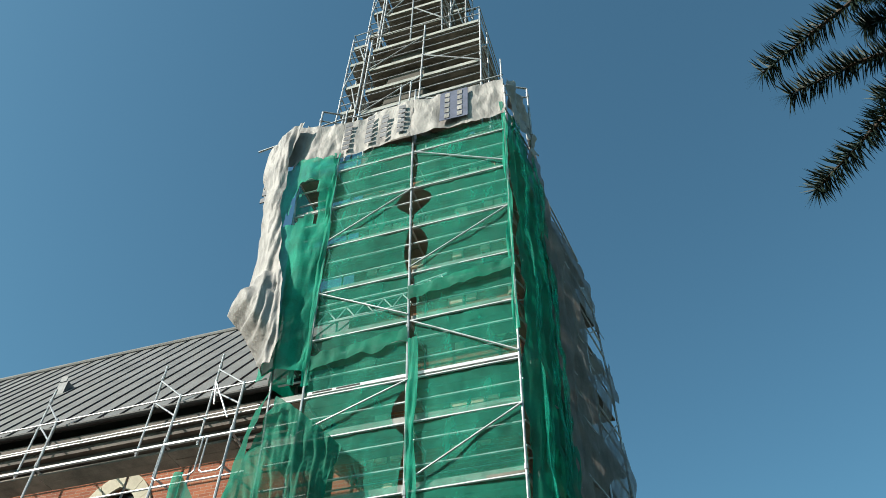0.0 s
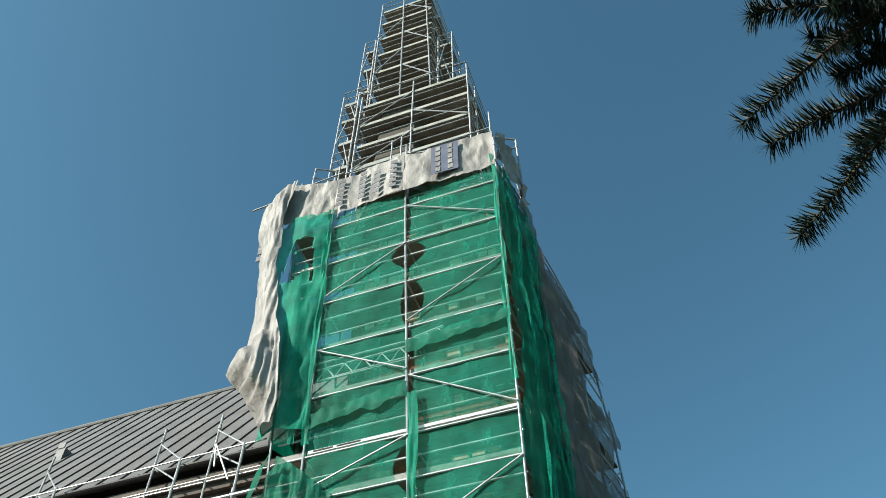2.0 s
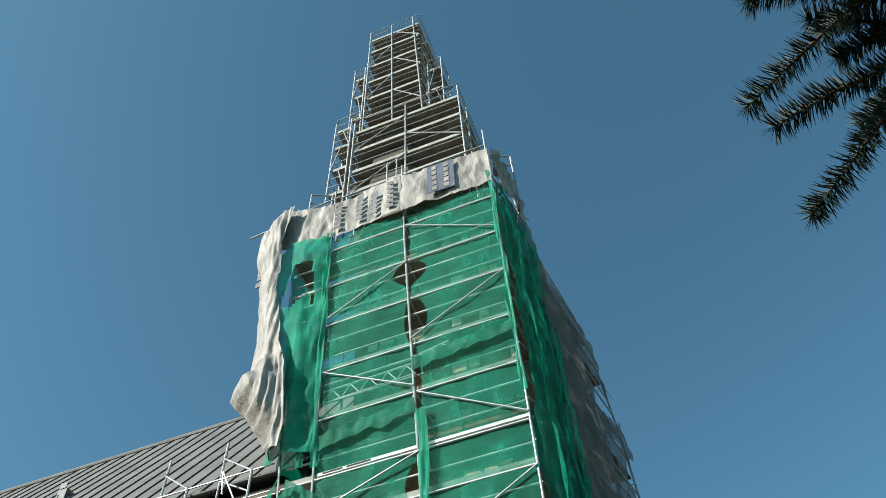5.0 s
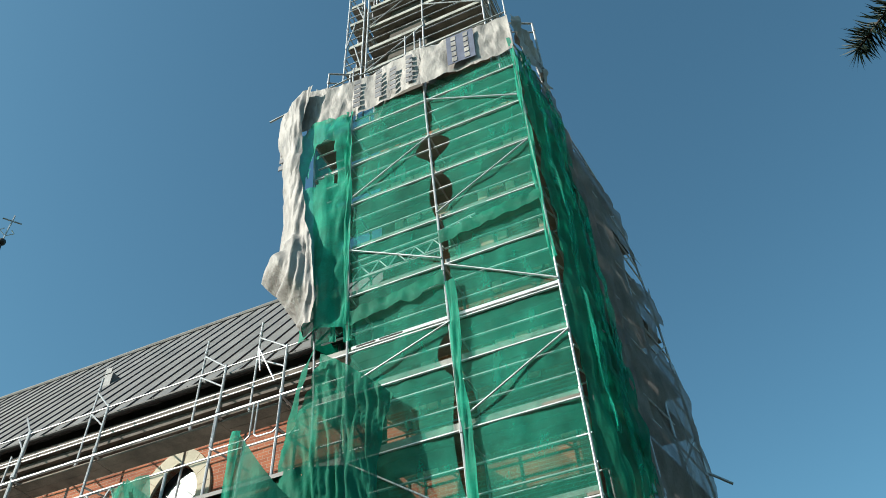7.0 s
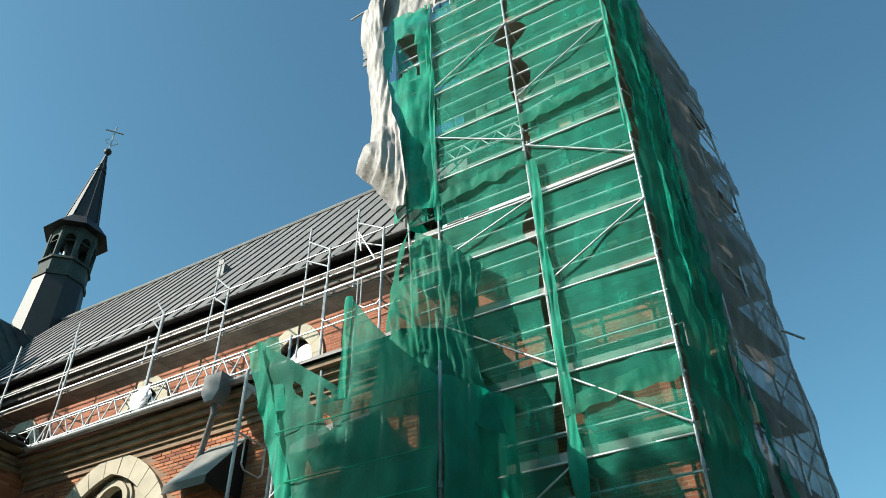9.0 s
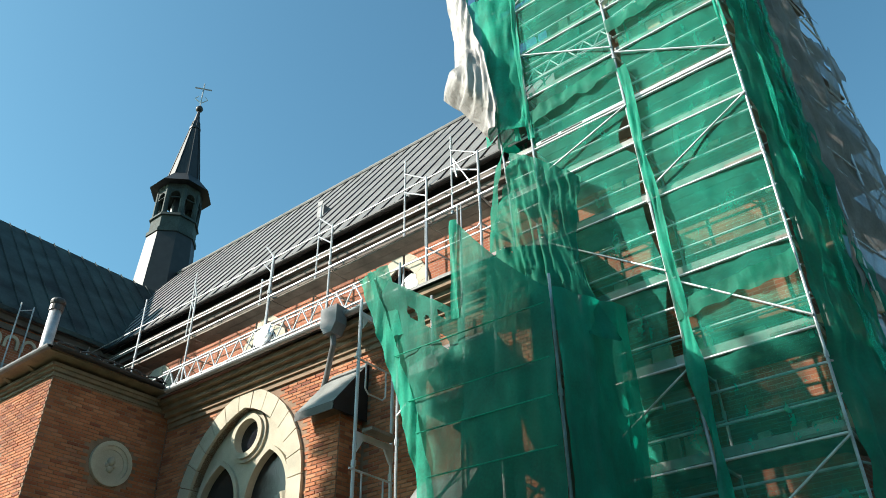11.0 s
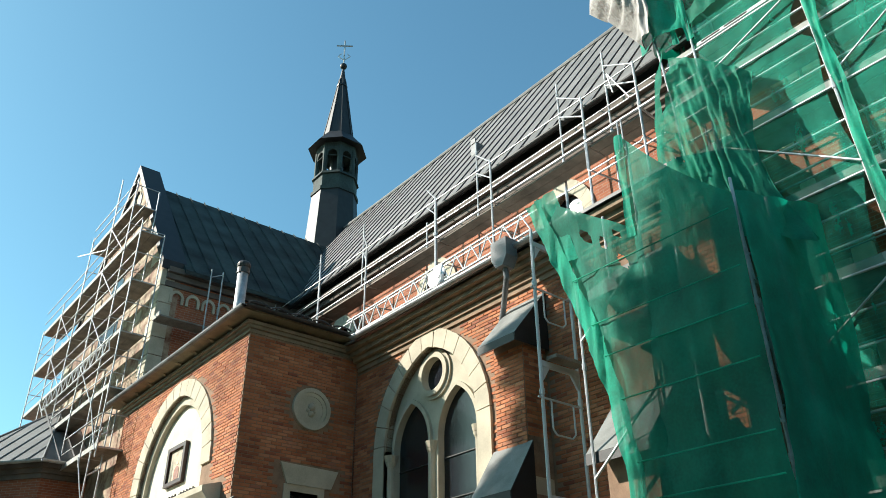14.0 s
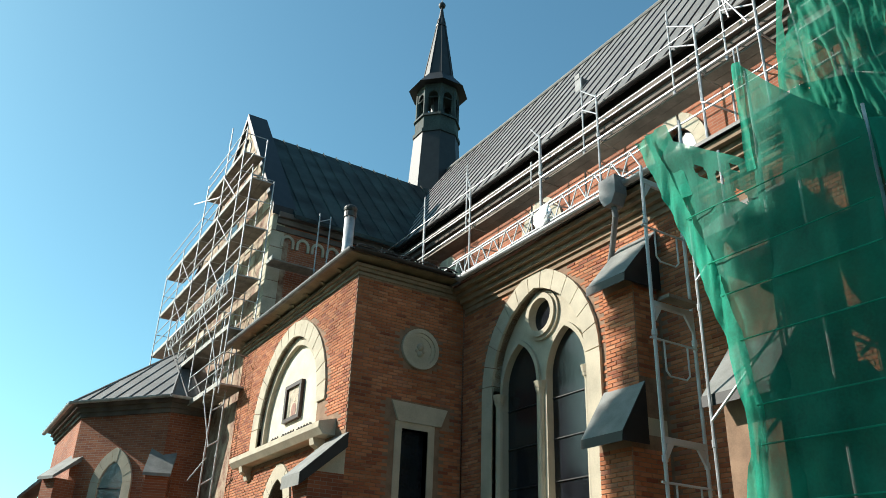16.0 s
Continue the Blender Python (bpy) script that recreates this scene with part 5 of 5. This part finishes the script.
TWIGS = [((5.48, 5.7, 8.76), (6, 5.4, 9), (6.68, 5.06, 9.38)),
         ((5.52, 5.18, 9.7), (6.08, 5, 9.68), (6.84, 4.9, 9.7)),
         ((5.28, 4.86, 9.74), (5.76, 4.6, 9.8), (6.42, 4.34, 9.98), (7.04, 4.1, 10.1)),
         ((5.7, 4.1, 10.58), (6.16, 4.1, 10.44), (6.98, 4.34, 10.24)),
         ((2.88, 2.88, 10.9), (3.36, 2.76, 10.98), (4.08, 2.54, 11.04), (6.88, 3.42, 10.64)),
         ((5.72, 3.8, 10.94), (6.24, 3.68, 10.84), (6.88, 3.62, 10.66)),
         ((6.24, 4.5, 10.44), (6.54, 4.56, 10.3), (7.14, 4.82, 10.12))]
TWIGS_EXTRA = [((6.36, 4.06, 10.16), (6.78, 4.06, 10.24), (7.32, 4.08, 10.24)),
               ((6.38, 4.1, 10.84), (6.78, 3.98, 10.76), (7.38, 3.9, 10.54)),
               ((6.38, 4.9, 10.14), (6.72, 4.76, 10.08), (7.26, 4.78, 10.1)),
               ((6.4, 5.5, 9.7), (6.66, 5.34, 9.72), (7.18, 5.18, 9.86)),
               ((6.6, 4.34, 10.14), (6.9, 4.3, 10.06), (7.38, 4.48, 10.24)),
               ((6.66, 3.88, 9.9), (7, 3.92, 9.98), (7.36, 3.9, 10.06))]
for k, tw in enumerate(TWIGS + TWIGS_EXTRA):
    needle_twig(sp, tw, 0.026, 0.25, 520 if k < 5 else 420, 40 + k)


def leafy_tree(x, y, h, r, zc, count, seed, label, size=0.16):
    """A broadleaf tree: trunk, limbs and a crown of small leaf clumps with gaps."""
    rn = random.Random(seed)
    t = thing("tree", label, "tree", at=(x, y, GZ))
    bm = B()
    for z0, z1, r0, r1 in ((0, zc * 0.5, 0.3, 0.22), (zc * 0.5, zc, 0.22, 0.12), (zc, h * 0.95, 0.12, 0.02)):
        bmesh.ops.create_cone(bm, cap_ends=True, segments=10, radius1=r0, radius2=r1, depth=z1 - z0, matrix=Matrix.Translation((0, 0, (z0 + z1) / 2)))
    for k in range(14):
        a, z = rn.uniform(0, 6.28), rn.uniform(zc * 0.55, zc * 1.15)
        tube(bm, (0, 0, z), (r * 0.75 * math.cos(a), r * 0.75 * math.sin(a), z + rn.uniform(0.4, 2.0)), 0.05, 6)
    part("trunk", bm, BARK, t)
    verts, faces = [], []
    for k in range(count):
        d = Vector((rn.gauss(0, 1), rn.gauss(0, 1), rn.gauss(0, 1))).normalized()
        rad = rn.uniform(0.45, 1.0) ** 0.6 * (1 + 0.35 * noise.noise(d * 2.4 + Vector((seed, 0, 0))))
        p = Vector((d.x * r, d.y * r, zc + d.z * (h - zc))) * 1.0
        p = Vector((p.x * rad, p.y * rad, zc + (p.z - zc) * rad))
        a, b = Vector((rn.gauss(0, 1), rn.gauss(0, 1), rn.gauss(0, 1))).normalized(), Vector((rn.gauss(0, 1), rn.gauss(0, 1), rn.gauss(0, 1))).normalized()
        s = size * rn.uniform(0.6, 1.4)
        i = len(verts)
        verts += [p + a * s, p + b * s * 0.5, p - a * s, p - b * s * 0.5]
        faces.append((i, i + 1, i + 2, i + 3))
    me = bpy.data.meshes.new("crown")
    me.from_pydata(verts, [], faces)
    me.materials.append(LEAF)
    c = new("crown", me)
    c.parent = t
    tagged(c, kind="stuff")


# three unseen trees, added only to throw shade on the aisle netting and wall
leafy_tree(-17.15, -7.3, 21.9, 1.4, 16.5, 16000, 3, "unseen broadleaf tree added to shade the netting", 0.24)
leafy_tree(-15.4, -7.3, 21.6, 1.7, 15.0, 18000, 8, "unseen dense tree added to widen the shade on the netting", 0.24)
leafy_tree(-22.7, -7.3, 23.5, 0.8, 19.8, 2600, 9, "unseen slender tree added to shade the wall by the buttress", 0.22)
# unseen tree row, added to cut the sky light from low down
for k, (x, y, h) in enumerate(((-34, -19, 15), (-24, -17, 16), (-9, -17, 14), (-1, -15, 16), (8, -16, 17), (17, -12, 16), (22, -2, 15), (-44, -14, 14))):
    leafy_tree(x, y, h, 5.0, h * 0.52, 3800, 60 + k, "unseen broadleaf tree added to block low sky light", 0.5)
leafy_tree(-62.0, -1.5, 9.5, 3.5, 6.0, 2500, 5, "distant broadleaf tree beyond the chapel", 0.3)


# ---- bricks, each with its own edges ----
def piece_mat(name, island):
    m = mat(name, (0.4, 0.15, 0.07), 0.9, bump=0.5, fine=60)
    n, l = m.node_tree.nodes, m.node_tree.links
    src = n.new("ShaderNodeNewGeometry") if island else n.new("ShaderNodeObjectInfo")
    r = n.new("ShaderNodeValToRGB")
    cols = ((0.0, (0.25, 0.08, 0.045)), (0.15, (0.36, 0.12, 0.055)), (0.4, (0.42, 0.15, 0.065)), (0.7, (0.46, 0.175, 0.078)), (0.92, (0.5, 0.22, 0.11)), (1.0, (0.34, 0.14, 0.085)))
    el = r.color_ramp.elements
    el[0].position, el[0].color = cols[0][0], (*cols[0][1], 1)
    el[1].position, el[1].color = cols[-1][0], (*cols[-1][1], 1)
    for p, c in cols[1:-1]:
        e = el.new(p)
        e.color = (*c, 1)
    l.new(src.outputs["Random Per Island" if island else "Random"], r.inputs["Fac"])
    mul = n.new("ShaderNodeMix")
    mul.data_type, mul.blend_type = "RGBA", "MULTIPLY"
    mul.inputs["Factor"].default_value = 1.0
    geo = n.new("ShaderNodeNewGeometry")
    st = n.new("ShaderNodeTexNoise")
    st.inputs["Scale"].default_value, st.inputs["Detail"].default_value = 0.9, 7
    sr = n.new("ShaderNodeValToRGB")
    sr.color_ramp.elements[0].position, sr.color_ramp.elements[1].position = 0.28, 0.6
    sr.color_ramp.elements[0].color, sr.color_ramp.elements[1].color = (0.68, 0.63, 0.61, 1), (1.12, 1.08, 1.06, 1)
    l.new(geo.outputs["Position"], st.inputs["Vector"]), l.new(st.outputs["Fac"], sr.inputs["Fac"])
    l.new(r.outputs["Color"], mul.inputs["A"]), l.new(sr.outputs["Color"], mul.inputs["B"])
    l.new(mul.outputs["Result"], n["Principled BSDF"].inputs["Base Color"])
    return m


PIECE, PIECES = piece_mat("single red brick", False), piece_mat("red bricks", True)
BW, BH, COURSE, STEP = 0.252, 0.064, 0.077, 0.264


def inside_arch(u, z, cx, half, z0, zs, rise):
    if abs(u - cx) > half or z < z0:
        return False
    if z <= zs:
        return True
    r = (rise * rise + half * half) / (2 * half)
    c = cx + half - r if u > cx else cx - half + r
    return (u - c) ** 2 + (z - zs) ** 2 <= r * r


def brick_shape(w):
    """A brick with its front edge slightly rounded: outline points (u, depth, z)."""
    e = 0.006
    back = [(0, 0, 0), (w, 0, 0), (w, 0, BH), (0, 0, BH)]
    front = [(e, -1, e), (w - e, -1, e), (w - e, -1, BH - e), (e, -1, BH - e)]
    return back + front, [(4, 5, 6, 7), (0, 1, 5, 4), (1, 2, 6, 5), (2, 3, 7, 6), (3, 0, 4, 7)]


MESHES = {}


def lay(parent, axis, at, out, u0, u1, z0, z1, free, single=None):
    """Lays bricks on a wall plane. free(u, z) tells whether the wall is solid there; single(u, z) which become pieces of their own."""
    rn = random.Random(int((u0 + z0 + at) * 97))
    verts, faces = [], []
    k = 0
    z = z0
    while z + BH <= z1:
        u = u0 - (STEP / 2 if k % 2 else 0)
        while u < u1:
            a, b = max(u, u0), min(u + BW, u1)
            w = b - a
            if w > 0.05 and all(free(p, q) for p in (a, (a + b) / 2, b) for q in (z, z + BH)):
                d = 0.008 + rn.uniform(0, 0.007)
                jz = rn.uniform(-0.0025, 0.0025)
                pts, fs_ = brick_shape(w)
                if single and abs(w - BW) < 1e-6 and single(u, z):
                    key = (axis, rn.randrange(4))
                    if key not in MESHES:
                        me = bpy.data.meshes.new("brick")
                        dd = 0.009 + 0.002 * key[1]
                        me.from_pydata([(p[0], p[1] * dd, p[2]) if axis == "y" else (-p[1] * dd, p[0], p[2]) for p in pts], [], fs_ if axis == "y" else [f for f in fs_])
                        me.materials.append(PIECE)
                        MESHES[key] = me
                    ob = new("brick", MESHES[key])
                    ob.location = (a, at, z + jz) if axis == "y" else (at, a, z + jz)
                    ob.parent = parent
                else:
                    i = len(verts)
                    for p in pts:
                        verts.append((a + p[0], at + p[1] * d, z + p[2] + jz) if axis == "y" else (at - p[1] * d, a + p[0], z + p[2] + jz))
                    faces += [tuple(i + q for q in f) for f in fs_]
            u += STEP
        z += COURSE
        k += 1
    me = bpy.data.meshes.new("brickwork")
    me.from_pydata(verts, [], faces)
    me.materials.append(PIECES)
    ob = new("brickwork", me)
    ob.parent = parent
    tagged(ob, kind="stuff")


def annex_free(u, z):
    return not (inside_arch(u, z, NCX, 2.5, 5.1, 5.65, 2.62) or inside_arch(u, z, NCX, 0.95, 1.0, 3.4, 1.1) or (NCX - 3.0 < u < NCX + 3.25 and 4.65 < z < 5.15)
                or (-13.97 < u and z < 4.7))


def side_free(u, z):
    return not ((u - 8.75) ** 2 + (z - 6.88) ** 2 < 0.26 or (8.05 < u < 9.6 and 5.08 < z < 5.57) or (8.19 < u < 9.27 and 2.0 < z < 5.1))


def aisle_free(u, z):
    return not (inside_arch(u, z, AX, AH, 5.7, 5.8, 2.45) or (abs(u - AX) < 1.94 and 2.3 < z <= 5.8) or (-7.52 < u < -6.72 and z < 7.6) or (-4.72 < u < -3.78 and z < 7.6))


lay(wall_annex, "y", NF, -1, NX0, NX1, 0.05, 8.4, annex_free, lambda u, z: u > -14.85 and 5.6 < z < 8.3)
lay(wall_side, "x", NX1, 1, NF + 0.02, 9.98, 0.05, 8.4, side_free, lambda u, z: 6.0 < z < 8.2)
lay(wall_aisle, "y", 10.0, -1, -13.14, -2.92, 0.05, 8.02, aisle_free, lambda u, z: u < -6.6 and 6.2 < z)
lay(butt_1, "y", 9.4, -1, -7.5, -6.74, 4.74, 6.6, lambda u, z: True, lambda u, z: True)
lay(butt_1, "y", 9.12, -1, -7.5, -6.74, 0.05, 3.7, lambda u, z: True)
lay(butt_1, "x", -6.74, 1, 9.42, 9.99, 4.9, 6.6, lambda u, z: True)
lay(butt_1, "x", -6.74, 1, 9.14, 9.99, 0.05, 3.7, lambda u, z: True)
